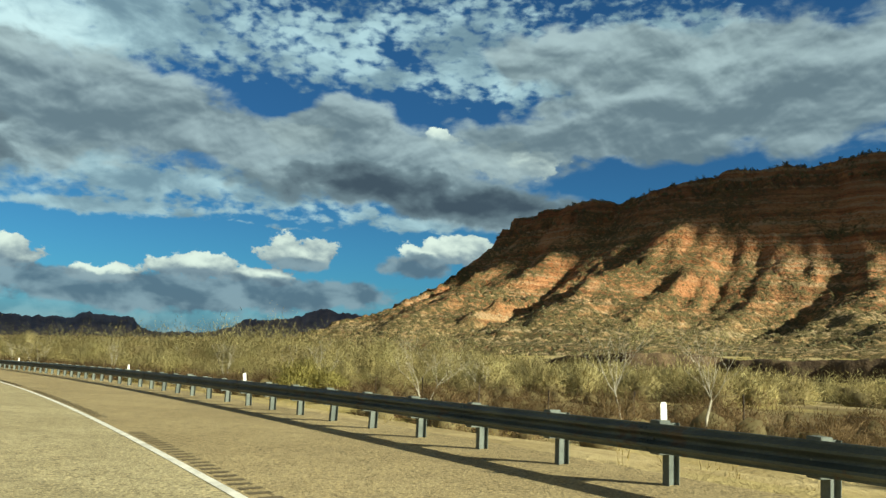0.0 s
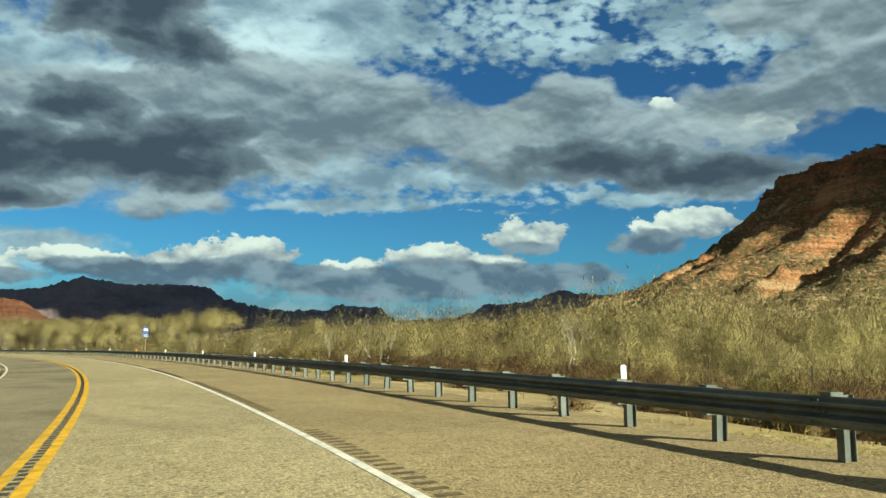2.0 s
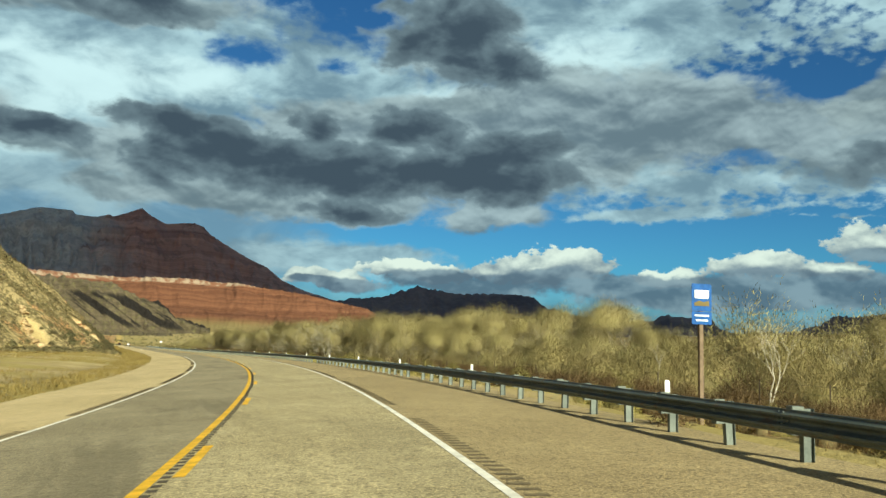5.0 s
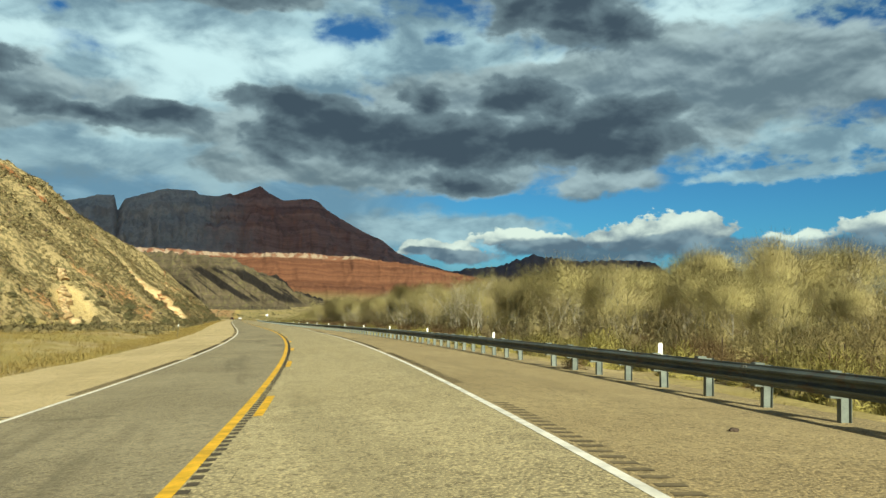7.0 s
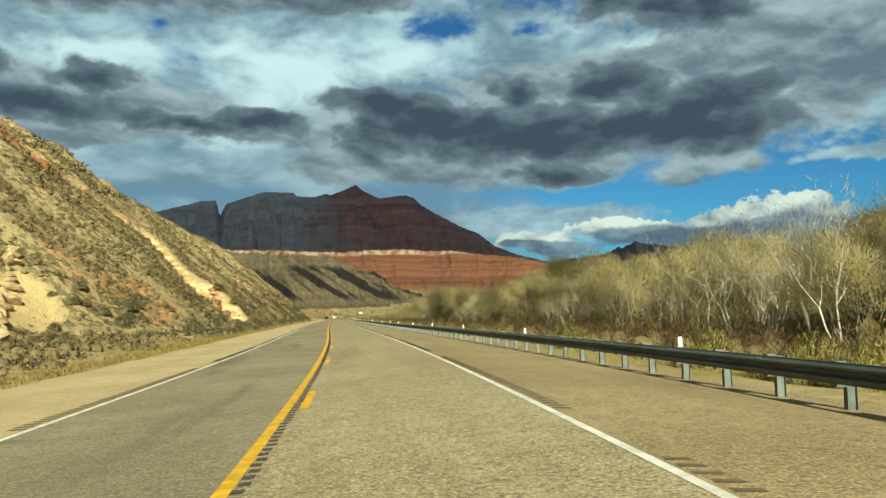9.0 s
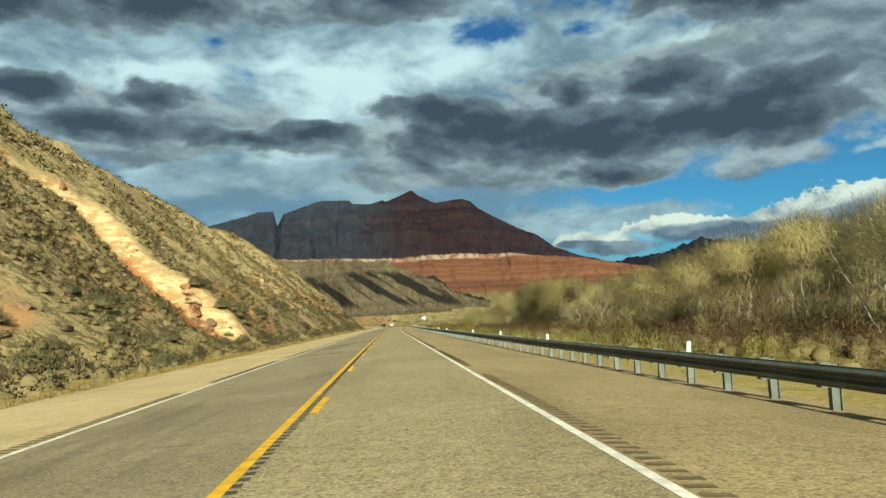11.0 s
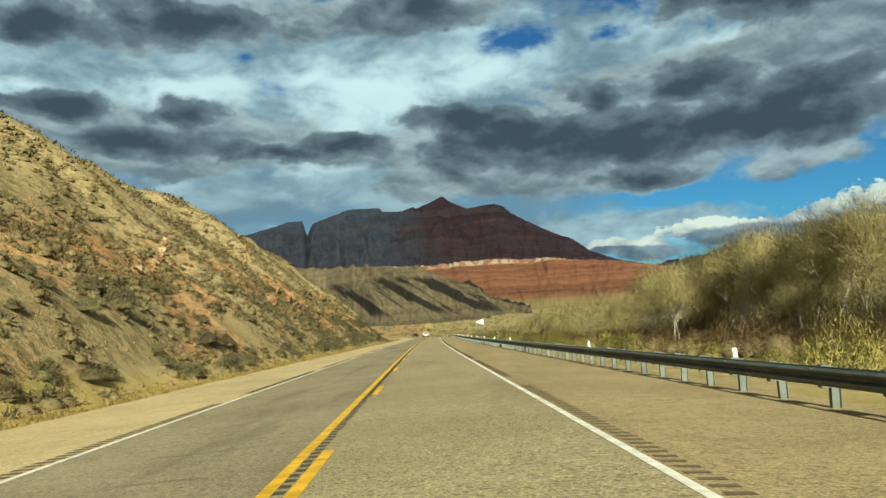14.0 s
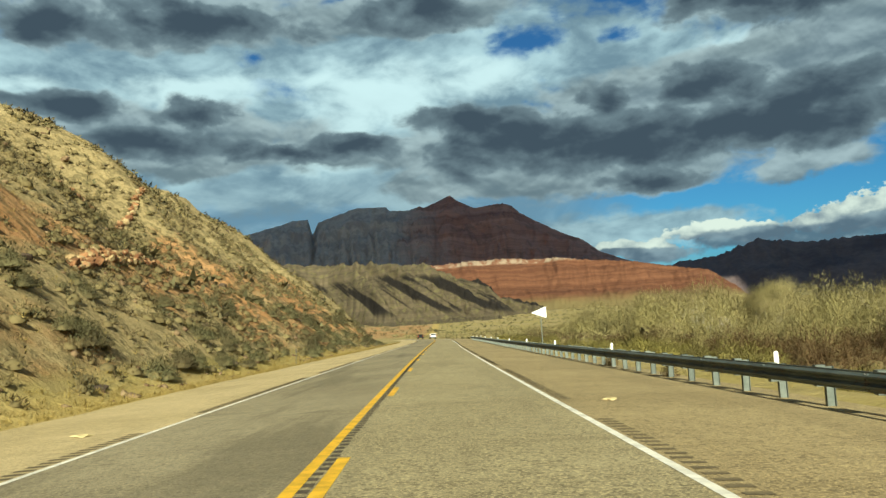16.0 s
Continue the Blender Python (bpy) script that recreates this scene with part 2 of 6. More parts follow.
# ---------------------------------------------------------------- materials
def material(name, build, rough=0.9, metal=0.0, spec=0.3):
    """build(net, position, random) returns colour, height for the bump (or None) and the bump's depth in metres."""
    m = bpy.data.materials.new(name)
    m.use_nodes = True
    net = Net(m.node_tree)
    out = net.add("ShaderNodeOutputMaterial")
    b = net.add("ShaderNodeBsdfPrincipled")
    net.t.links.new(b.outputs[0], out.inputs[0])
    b.inputs["Roughness"].default_value = rough
    b.inputs["Metallic"].default_value = metal
    b.inputs["Specular IOR Level"].default_value = spec
    pos = net.add("ShaderNodeNewGeometry")
    info = net.add("ShaderNodeObjectInfo")
    colour, height, depth = build(net, pos, info)
    net.put(b.inputs["Base Color"], colour)
    if height is not None:
        bump = net.add("ShaderNodeBump")
        bump.inputs["Distance"].default_value = depth
        bump.inputs["Strength"].default_value = 1.0
        net.put(bump.inputs["Height"], height)
        net.t.links.new(bump.outputs[0], b.inputs["Normal"])
    return m


def mottled(name, dark, light, scale, fine, depth=0.01, rough=0.9, third=None, metal=0.0, spec=0.3):
    """Two colours in patches of 1/scale metres with grain of 1/fine metres."""
    def build(net, pos, info):
        p = pos.outputs["Position"]
        big = net.noise(p, scale, 4, 0.6)
        small = net.noise(p, fine, 3, 0.7)
        c = net.mix(net.step(big, 0.36, 0.66), dark, light)
        if third:
            c = net.mix(net.step(net.noise(p, scale * 2.3, 3, 0.6), 0.56, 0.66), c, third)
        c = net.mix(net.math("MULTIPLY", net.step(small, 0.3, 0.7), 0.5), c, net.mix(1.0, c, (0.55, 0.55, 0.55), "MULTIPLY"))
        return c, small, depth
    return material(name, build, rough, metal, spec)


def plain(name, colour, rough=0.6, metal=0.0, vary=0.12, scale=6.0):
    def build(net, pos, info):
        n = net.noise(pos.outputs["Position"], scale, 4, 0.65)
        d = tuple(c * (1 - vary * 2.2) for c in colour)
        return net.mix(net.step(n, 0.3, 0.7), d, tuple(min(1, c * (1 + vary)) for c in colour)), n, 0.001
    return material(name, build, rough, metal)


def leafy(name, low, high, odd, island=0.9):
    """Foliage: each blade takes its own shade, each plant its own tone."""
    def build(net, pos, info):
        r = pos.outputs["Random Per Island"]
        c = net.mix(r, low, high)
        patch = net.noise(pos.outputs["Position"], 0.22, 3, 0.6)
        c = net.mix(net.step(patch, 0.44, 0.60), c, odd)
        c = net.mix(net.math("MULTIPLY", net.step(net.noise(pos.outputs["Position"], 0.7, 2, 0.5), 0.45, 0.62), 0.35), c, low)
        c = net.mix(net.math("MULTIPLY", net.step(info.outputs["Random"], 0.5, 1.0), 0.45), c, odd)
        return c, None, 0
    m = material(name, build, 0.85, 0.0, 0.2)
    # thin twigs and leaves let some light through
    t = m.node_tree
    solid = next(n for n in t.nodes if n.type == "BSDF_PRINCIPLED")
    out = next(n for n in t.nodes if n.type == "OUTPUT_MATERIAL")
    thin, both = t.nodes.new("ShaderNodeBsdfTranslucent"), t.nodes.new("ShaderNodeMixShader")
    t.links.new(solid.inputs["Base Color"].links[0].from_socket, thin.inputs["Color"])
    both.inputs[0].default_value = 0.35
    t.links.new(solid.outputs[0], both.inputs[1])
    t.links.new(thin.outputs[0], both.inputs[2])
    t.links.new(both.outputs[0], out.inputs[0])
    return m


def asphalt(name, low, high, tyre, contrast=1.0, ahead_dark=0.0):
    """Chip seal: pale chips in darker binder, worn in long streaks, cracked here and there."""
    def build(net, pos, info):
        p = pos.outputs["Position"]
        grain = net.noise(p, 30.0, 2, 0.6)
        speck = net.noise(p, 12.0, 3, 0.65)
        blotch = net.noise(p, 2.6, 4, 0.65)
        big = net.noise(p, 0.20, 4, 0.6)
        c = net.mix(net.step(big, 0.34, 0.66), low, high)
        c = net.mix(net.math("MULTIPLY", net.step(blotch, 0.42, 0.62), 0.38 * contrast), c, tuple(v * 0.60 for v in low))
        c = net.mix(net.math("MULTIPLY", net.step(speck, 0.50, 0.40), 0.62 * contrast), c, tuple(v * 0.36 for v in low))
        c = net.mix(net.math("MULTIPLY", net.step(grain, 0.50, 0.62), 0.62 * contrast), c, (high[0] * 1.75, high[1] * 1.68, high[2] * 1.55))
        # the colour darkens gradually along y, between about 220 and 400 m
        ahead_mask = net.step(net.math("ADD", net.sep(p)[1], net.math("MULTIPLY", net.math("SUBTRACT", big, 0.5), 160.0)), 220.0, 400.0)
        c = net.mix(net.math("MULTIPLY", ahead_mask, ahead_dark), c, net.mix(1.0, c, (0.55, 0.56, 0.58), "MULTIPLY"))
        streak = net.noise(net.scaled(p, 0.55, 0.05, 1.0), 1.0, 4, 0.65)
        c = net.mix(net.math("MULTIPLY", net.step(streak, 0.50, 0.64), tyre), c, tuple(v * 0.50 for v in low))
        patch = net.noise(net.scaled(p, 0.28, 0.9, 1.0), 1.0, 3, 0.6)
        c = net.mix(net.math("MULTIPLY", net.step(patch, 0.64, 0.70), tyre * 0.8), c, tuple(v * 0.45 for v in low))
        crack = net.add("ShaderNodeTexVoronoi", feature="DISTANCE_TO_EDGE")
        net.put(crack.inputs["Vector"], net.scaled(p, 0.10, 0.21, 1.0))
        wob = net.noise(p, 0.8, 3, 0.7)
        line = net.step(net.math("ADD", crack.outputs["Distance"], net.math("MULTIPLY", wob, 0.012)), 0.0085, 0.0060)
        c = net.mix(net.math("MULTIPLY", line, 0.5), c, (0.03, 0.026, 0.02))
        return c, net.math("ADD", grain, net.math("MULTIPLY", speck, 1.4)), 0.012
    return material(name, build, 0.9, 0.0, 0.25)


M_LANE = asphalt("asphalt_lane", (0.335, 0.283, 0.165), (0.440, 0.378, 0.228), 0.26, 1.0, 0.38)
M_LANE_FAR = asphalt("asphalt_worn", (0.225, 0.194, 0.126), (0.320, 0.278, 0.184), 0.50, 0.7)
M_SHOULDER = asphalt("chipseal_shoulder", (0.285, 0.222, 0.118), (0.375, 0.298, 0.162), 0.20, 0.85)
M_GRAVEL = asphalt("gravel_shoulder", (0.440, 0.350, 0.190), (0.560, 0.450, 0.255), 0.14, 0.6)
M_YELLOW = plain("road_paint_yellow", (0.80, 0.46, 0.02), 0.6, 0, 0.15, 3.0)
M_WHITE = plain("road_paint_white", (0.82, 0.80, 0.72), 0.6, 0, 0.12, 3.0)
# both groove colours hold the shade of the recess along with its dirt
M_GROOVE_SOFT = plain("worn_rumble_groove", (0.155, 0.122, 0.068), 0.9)
M_GROOVE = plain("rumble_groove", (0.085, 0.070, 0.048), 0.9)
M_RAIL = mottled("weathered_rail_steel", (0.082, 0.104, 0.098), (0.128, 0.154, 0.142), 1.3, 26.0, 0.001, 0.6, (0.12, 0.10, 0.075), 0.3, 0.4)
M_POST = mottled("galvanised_post", (0.095, 0.115, 0.105), (0.155, 0.180, 0.162), 2.2, 40.0, 0.001, 0.6, None, 0.2, 0.4)
M_DELIN = plain("delineator_white", (0.70, 0.71, 0.68), 0.5)
M_ORANGE = plain("delineator_orange", (0.85, 0.25, 0.04), 0.5)
M_STEEL_DARK = plain("rusty_tpost", (0.07, 0.05, 0.035), 0.8)
M_WIRE = plain("fence_wire", (0.16, 0.14, 0.12), 0.6, 0.6)


def ground_build(net, pos, info):
    p = pos.outputs["Position"]
    x, y, z = net.sep(p)
    big = net.noise(p, 0.035, 5, 0.62)
    mid = net.noise(p, 0.35, 5, 0.65)
    fine = net.noise(p, 6.0, 4, 0.7)
    dirt = net.mix(net.step(mid, 0.35, 0.65), (0.33, 0.255, 0.13), (0.48, 0.385, 0.21))
    grass = net.mix(net.step(fine, 0.3, 0.7), (0.25, 0.205, 0.075), (0.42, 0.34, 0.125))
    c = net.mix(net.step(big, 0.40, 0.58), dirt, grass)
    # greener grey scrub far off
    c = net.mix(net.math("MULTIPLY", net.step(mid, 0.48, 0.60), net.step(y, 520.0, 700.0)), c, (0.25, 0.22, 0.11))
    # brown leaf litter on the low river flat
    c = net.mix(net.math("MULTIPLY", net.step(z, -0.7, -1.15), 0.85), c, net.mix(net.step(mid, 0.35, 0.65), (0.105, 0.078, 0.042), (0.18, 0.14, 0.072)))
    # bare red and cream ground on the hillside
    rise = net.step(z, 0.25, 1.1)
    soil_n = net.noise(net.scaled(p, 1.0, 0.55, 1.0), 0.075, 5, 0.62)
    tan = net.mix(net.step(fine, 0.3, 0.7), (0.275, 0.214, 0.108), (0.47, 0.370, 0.192))
    red = net.mix(net.step(mid, 0.35, 0.65), (0.42, 0.205, 0.085), (0.56, 0.315, 0.150))
    cream = net.mix(net.step(fine, 0.3, 0.7), (0.36, 0.285, 0.15), (0.52, 0.43, 0.26))
    low_slope = net.step(net.math("ADD", z, net.math("MULTIPLY", net.math("SUBTRACT", big, 0.5), 12.0)), 16.0, 9.0)
    redder = net.math("ADD", net.math("SUBTRACT", soil_n, 0.05), net.math("MULTIPLY", low_slope, net.math("ADD", 0.05, net.math("MULTIPLY", net.step(y, 420.0, 500.0), 0.10))))
    soil = net.mix(net.math("MULTIPLY", net.step(redder, 0.53, 0.62), 0.85), tan, red)
    pale = net.math("MULTIPLY", net.step(net.noise(net.scaled(p, 1.0, 0.8, 1.5), 0.06, 4, 0.6), 0.70, 0.75), net.step(y, 505.0, 440.0))
    soil = net.mix(pale, soil, cream)
    # the cream rib with red rock under it
    hump = net.math("POWER", 2.718, net.math("MULTIPLY", net.math("POWER", net.math("ABSOLUTE", net.math("DIVIDE", net.math("SUBTRACT", x, 52.0), 7.5)), 2.0), -1.0))
    ry = net.math("ADD", net.math("MULTIPLY", hump, 10.0), net.math("ADD", 435.5, net.math("MULTIPLY", net.step(x, 45.0, 37.0), -14.0)))
    off = net.math("ADD", net.math("SUBTRACT", ry, y), net.math("MULTIPLY", net.math("SUBTRACT", mid, 0.5), 5.0))
    redrock = net.mix(net.step(fine, 0.35, 0.65), (0.30, 0.115, 0.045), (0.46, 0.21, 0.09))
    under = net.math("MULTIPLY", net.step(net.math("ABSOLUTE", net.math("SUBTRACT", off, 4.2)), 3.6, 2.2), net.step(big, 0.40, 0.5))
    soil = net.mix(under, soil, redrock)
    soil = net.mix(net.math("MULTIPLY", net.step(net.math("ABSOLUTE", net.math("SUBTRACT", off, 0.8)), 1.7, 0.8), net.math("MULTIPLY", net.step(x, 37.0, 40.0), net.step(mid, 0.36, 0.50))), soil, net.mix(net.step(net.noise(net.scaled(p, 0.5, 0.5, 1.6), 1.1, 4, 0.65), 0.40, 0.60), (0.42, 0.235, 0.105), (0.60, 0.48, 0.27)))
    sx = net.math("DIVIDE", net.math("SUBTRACT", x, 58.5), 3.6)
    sy = net.math("DIVIDE", net.math("SUBTRACT", y, 363.0), 6.5)
    sd = net.math("ADD", net.math("ADD", net.math("MULTIPLY", sx, sx), net.math("MULTIPLY", sy, sy)), net.math("MULTIPLY", net.math("SUBTRACT", mid, 0.5), 1.6))
    soil = net.mix(net.step(sd, 1.1, 0.7), soil, net.mix(net.step(fine, 0.35, 0.65), (0.40, 0.29, 0.12), (0.58, 0.46, 0.24)))
    pale2 = net.step(net.noise(net.scaled(p, 1.0, 0.6, 2.2), 0.11, 4, 0.6), 0.60, 0.66)
    soil = net.mix(net.math("MULTIPLY", pale2, 0.32), soil, cream)
    # low brush too small to stand apart
    low1 = net.math("MULTIPLY", net.step(net.noise(p, 1.1, 4, 0.68), 0.46, 0.55), net.step(net.noise(p, 0.13, 3, 0.6), 0.30, 0.50))
    bare = net.math("MAXIMUM", net.step(net.math("ABSOLUTE", net.math("SUBTRACT", off, 1.8)), 4.0, 2.4), net.step(sd, 1.3, 0.9))
    low1 = net.math("MULTIPLY", low1, net.math("SUBTRACT", 1.0, net.math("MULTIPLY", net.math("MULTIPLY", bare, net.step(x, 37.0, 40.0)), 0.88)))
    soil = net.mix(net.math("MULTIPLY", low1, net.math("ADD", 0.58, net.math("MULTIPLY", net.step(y, 480.0, 430.0), 0.32))), soil, net.mix(net.step(fine, 0.35, 0.65), (0.068, 0.061, 0.030), (0.165, 0.143, 0.070)))
    hill = net.math("MULTIPLY", rise, net.step(x, 80.0, 76.0))
    c = net.mix(hill, c, soil)
    gold = net.mix(net.step(fine, 0.3, 0.7), (0.36, 0.265, 0.085), (0.56, 0.43, 0.16))
    strip = net.math("MULTIPLY", net.step(net.math("ADD", x, net.math("MULTIPLY", mid, 2.0)), 73.0, 75.0), net.math("MULTIPLY", net.step(x, 80.0, 78.0), net.step(y, 385.0, 410.0)))
    c = net.mix(net.math("MULTIPLY", strip, 0.8), c, gold)
    h = net.math("ADD", net.math("MULTIPLY", mid, 1.0), net.math("MULTIPLY", fine, 0.25))
    return c, h, 0.35


M_GROUND = material("desert_ground", ground_build, 0.95, 0.0, 0.1)


def strata_build(kind):
    """Layered rock slopes: bands by height, gully streaks, scrub on the gentle parts."""
    def build(net, pos, info):
        p = pos.outputs["Position"]
        x, y, z = net.sep(p)
        up = net.sep(pos.outputs["Normal"])[2]
        n1 = net.noise(p, {"mesa": 0.012, "mountain": 0.0022, "red": 0.004, "dark": 0.012}[kind], 6, 0.62)
        n2 = net.noise(p, {"mesa": 0.20, "mountain": 0.012, "red": 0.03, "dark": 0.11}[kind], 6, 0.65)
        lift = {"mesa": 60.0, "mountain": 160.0, "red": 70.0, "dark": 15.0}[kind]
        zz = net.math("ADD", z, net.math("MULTIPLY", net.math("SUBTRACT", n1, 0.5), lift))
        band = net.noise(net.join(0.0, 0.0, zz), {"mesa": 0.05, "mountain": 0.012, "red": 0.06, "dark": 0.1}[kind], 4, 0.7)
        if kind == "mesa":
            rock = net.mix(net.step(band, 0.38, 0.62), (0.34, 0.118, 0.048), (0.54, 0.275, 0.135))
            rock = net.mix(net.step(zz, 75.0, 35.0), rock, net.mix(net.step(n2, 0.4, 0.6), (0.43, 0.30, 0.155), (0.34, 0.175, 0.075)))
            scrub = (0.135, 0.112, 0.052)
            s = net.math("MULTIPLY", net.step(up, 0.66, 0.90), net.step(n2, 0.42, 0.52))
            s = net.math("MAXIMUM", s, net.math("MULTIPLY", net.step(n1, 0.46, 0.60), net.step(n2, 0.40, 0.50)))
            ledge = net.noise(net.join(net.math("MULTIPLY", x, 0.02), net.math("MULTIPLY", y, 0.02), net.math("ADD", z, net.math("MULTIPLY", n2, 9.0))), 0.22, 4, 0.6)
            rock = net.mix(net.math("MULTIPLY", net.step(ledge, 0.52, 0.60), 0.55), rock, (0.50, 0.40, 0.26))
            rock = net.mix(net.math("MULTIPLY", net.step(ledge, 0.46, 0.38), 0.70), rock, (0.15, 0.062, 0.032))
            c = net.mix(s, rock, scrub)
            dots = net.math("MULTIPLY", net.step(net.noise(p, 0.24, 3, 0.7), 0.52, 0.60), net.step(n1, 0.36, 0.56))
            c = net.mix(net.math("MULTIPLY", dots, 0.8), c, (0.070, 0.066, 0.032))
            c = net.mix(net.math("MULTIPLY", net.step(zz, 165.0, 215.0), 0.4), c, (0.15, 0.085, 0.05))
        elif kind == "mountain":
            rock = net.mix(net.step(band, 0.36, 0.64), (0.42, 0.180, 0.140), (0.76, 0.390, 0.300))
            grey = net.mix(net.step(n2, 0.4, 0.6), (0.50, 0.46, 0.42), (0.80, 0.75, 0.67))
            west = net.math("ADD", x, net.math("ADD", net.math("MULTIPLY", n1, 900.0), net.math("MULTIPLY", n2, 500.0)))
            c = net.mix(net.math("MULTIPLY", net.step(west, 850.0, 450.0), net.step(net.math("ADD", z, net.math("MULTIPLY", n2, 120.0)), 250.0, 380.0)), rock, net.mix(0.75, rock, grey))
            c = net.mix(net.math("MULTIPLY", net.step(n2, 0.52, 0.62), 0.38), c, (0.18, 0.10, 0.080))
        elif kind == "red":
            rock = net.mix(net.step(band, 0.40, 0.60), (0.105, 0.044, 0.026), (0.175, 0.080, 0.046))
            c = net.mix(net.step(n2, 0.55, 0.68), rock, (0.115, 0.05, 0.03))
            top = net.math("ADD", z, net.math("MULTIPLY", n2, 12.0))
            c = net.mix(net.step(top, 222.0, 230.0), c, net.mix(net.step(n2, 0.45, 0.6), (0.30, 0.23, 0.17), (0.17, 0.08, 0.05)))
            c = net.mix(net.step(net.math("ADD", z, net.math("MULTIPLY", n1, 60.0)), 128.0, 95.0), c, (0.165, 0.130, 0.060))
        else:
            rock = net.mix(net.step(band, 0.4, 0.6), (0.085, 0.070, 0.048), (0.155, 0.122, 0.080))
            c = net.mix(net.step(n2, 0.5, 0.60), rock, (0.150, 0.130, 0.065))
            # ravine shadows painted black into the rock colour, slanting down the face
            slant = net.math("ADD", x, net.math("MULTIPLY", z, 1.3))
            ravine_shadow = net.noise(net.join(slant, net.math("MULTIPLY", z, 0.25), 0.0), 0.030, 3, 0.55)
            ravine_shadow = net.math("ADD", ravine_shadow, net.math("MULTIPLY", net.math("SUBTRACT", n2, 0.5), 0.12))
            c = net.mix(net.math("MULTIPLY", net.step(ravine_shadow, 0.47, 0.53), net.math("MULTIPLY", net.step(z, 88.0, 74.0), net.step(z, 16.0, 30.0))), c, (0.022, 0.019, 0.017))
        return c, n2, {"mesa": 6.0, "mountain": 40.0, "red": 5.0, "dark": 2.0}[kind]
    return build


M_MESA = material("mesa_strata", strata_build("mesa"), 0.95, 0, 0.1)
M_MOUNT = material("mountain_strata", strata_build("mountain"), 0.95, 0, 0.1)
M_RED = material("red_cliff_strata", strata_build("red"), 0.95, 0, 0.1)
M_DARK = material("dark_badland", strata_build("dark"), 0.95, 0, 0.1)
M_BANK = mottled("cut_bank_earth", (0.075, 0.048, 0.028), (0.150, 0.098, 0.055), 0.12, 1.2, 0.6, 0.95, (0.16, 0.125, 0.06))
M_RIDGE = mottled("far_ridge_rock", (0.150, 0.115, 0.125), (0.25, 0.185, 0.180), 0.004, 0.03, 6.0, 0.95)
M_REDROCK = mottled("red_ledge_rock", (0.17, 0.075, 0.036), (0.40, 0.21, 0.10), 0.8, 7.0, 0.04, 0.95, (0.42, 0.31, 0.17))
M_PALEBARK = mottled("bleached_bark", (0.40, 0.36, 0.28), (0.66, 0.61, 0.50), 2.5, 18.0, 0.01, 0.9)
M_ROCK = mottled("sandstone_boulder", (0.16, 0.10, 0.055), (0.28, 0.20, 0.115), 0.9, 9.0, 0.03, 0.9, (0.12, 0.07, 0.045))
M_LAVA = mottled("dark_boulder", (0.06, 0.042, 0.032), (0.14, 0.10, 0.07), 0.9, 9.0, 0.03, 0.9)
M_BARK = mottled("pale_bark", (0.26, 0.235, 0.18), (0.46, 0.42, 0.33), 2.5, 18.0, 0.01, 0.9)
M_TWIG = leafy("budding_twigs", (0.345, 0.302, 0.135), (0.560, 0.490, 0.220), (0.385, 0.330, 0.162))
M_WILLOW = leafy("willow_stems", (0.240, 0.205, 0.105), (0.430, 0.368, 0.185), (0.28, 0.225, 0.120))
M_RUST = leafy("rusty_stems", (0.115, 0.074, 0.038), (0.250, 0.162, 0.080), (0.205, 0.140, 0.068))
M_RABBIT = leafy("rabbitbrush_tips", (0.270, 0.240, 0.075), (0.470, 0.410, 0.125), (0.250, 0.215, 0.080))
M_SCRUB = leafy("blackbrush_leaves", (0.100, 0.082, 0.038), (0.290, 0.232, 0.100), (0.16, 0.120, 0.060))
# dull brown of the bush cores, standing in for the shade inside
M_CORE_SHADE = leafy("woody_stems", (0.180, 0.148, 0.072), (0.320, 0.262, 0.128), (0.22, 0.175, 0.085))
M_THICKET = leafy("thicket_twigs", (0.330, 0.280, 0.122), (0.500, 0.425, 0.190), (0.300, 0.240, 0.115))
M_SAGE = leafy("sage_leaves", (0.110, 0.108, 0.056), (0.265, 0.252, 0.128), (0.180, 0.150, 0.082))
M_DRYGRASS = leafy("dry_grass_blades", (0.300, 0.225, 0.065), (0.580, 0.450, 0.150), (0.38, 0.285, 0.105))
M_SIGNBLUE = plain("sign_blue", (0.012, 0.085, 0.30), 0.4)
M_SIGNWHITE = plain("sign_white", (0.80, 0.82, 0.84), 0.4)
M_WOOD = plain("grey_sign_post", (0.17, 0.12, 0.08), 0.8)
M_CARWHITE = plain("car_paint_white", (0.80, 0.80, 0.80), 0.25)
M_CARDARK = plain("car_paint_dark", (0.02, 0.02, 0.022), 0.25)
M_GLASS = plain("car_window", (0.02, 0.025, 0.03), 0.08)
M_TYRE = plain("tyre_rubber", (0.02, 0.02, 0.02), 0.85)
M_LAMPRED = plain("tail_lamp", (0.45, 0.02, 0.02), 0.3)
M_LITTER = plain("litter_paper", (0.55, 0.45, 0.24), 0.8)


# ---------------------------------------------------------------- mesh helpers
def mesh_object(name, verts, faces, mat, parent=None, smooth=False):
    me = bpy.data.meshes.new(name)
    me.from_pydata(verts if isinstance(verts, list) else [tuple(v) for v in verts], [], faces if isinstance(faces, list) else [tuple(int(i) for i in f) for f in faces])
    me.materials.append(mat)
    if smooth:
        me.polygons.foreach_set("use_smooth", [True] * len(me.polygons))
    me.update()
    ob = new(name, me)
    if parent:
        ob.parent = parent
    return ob


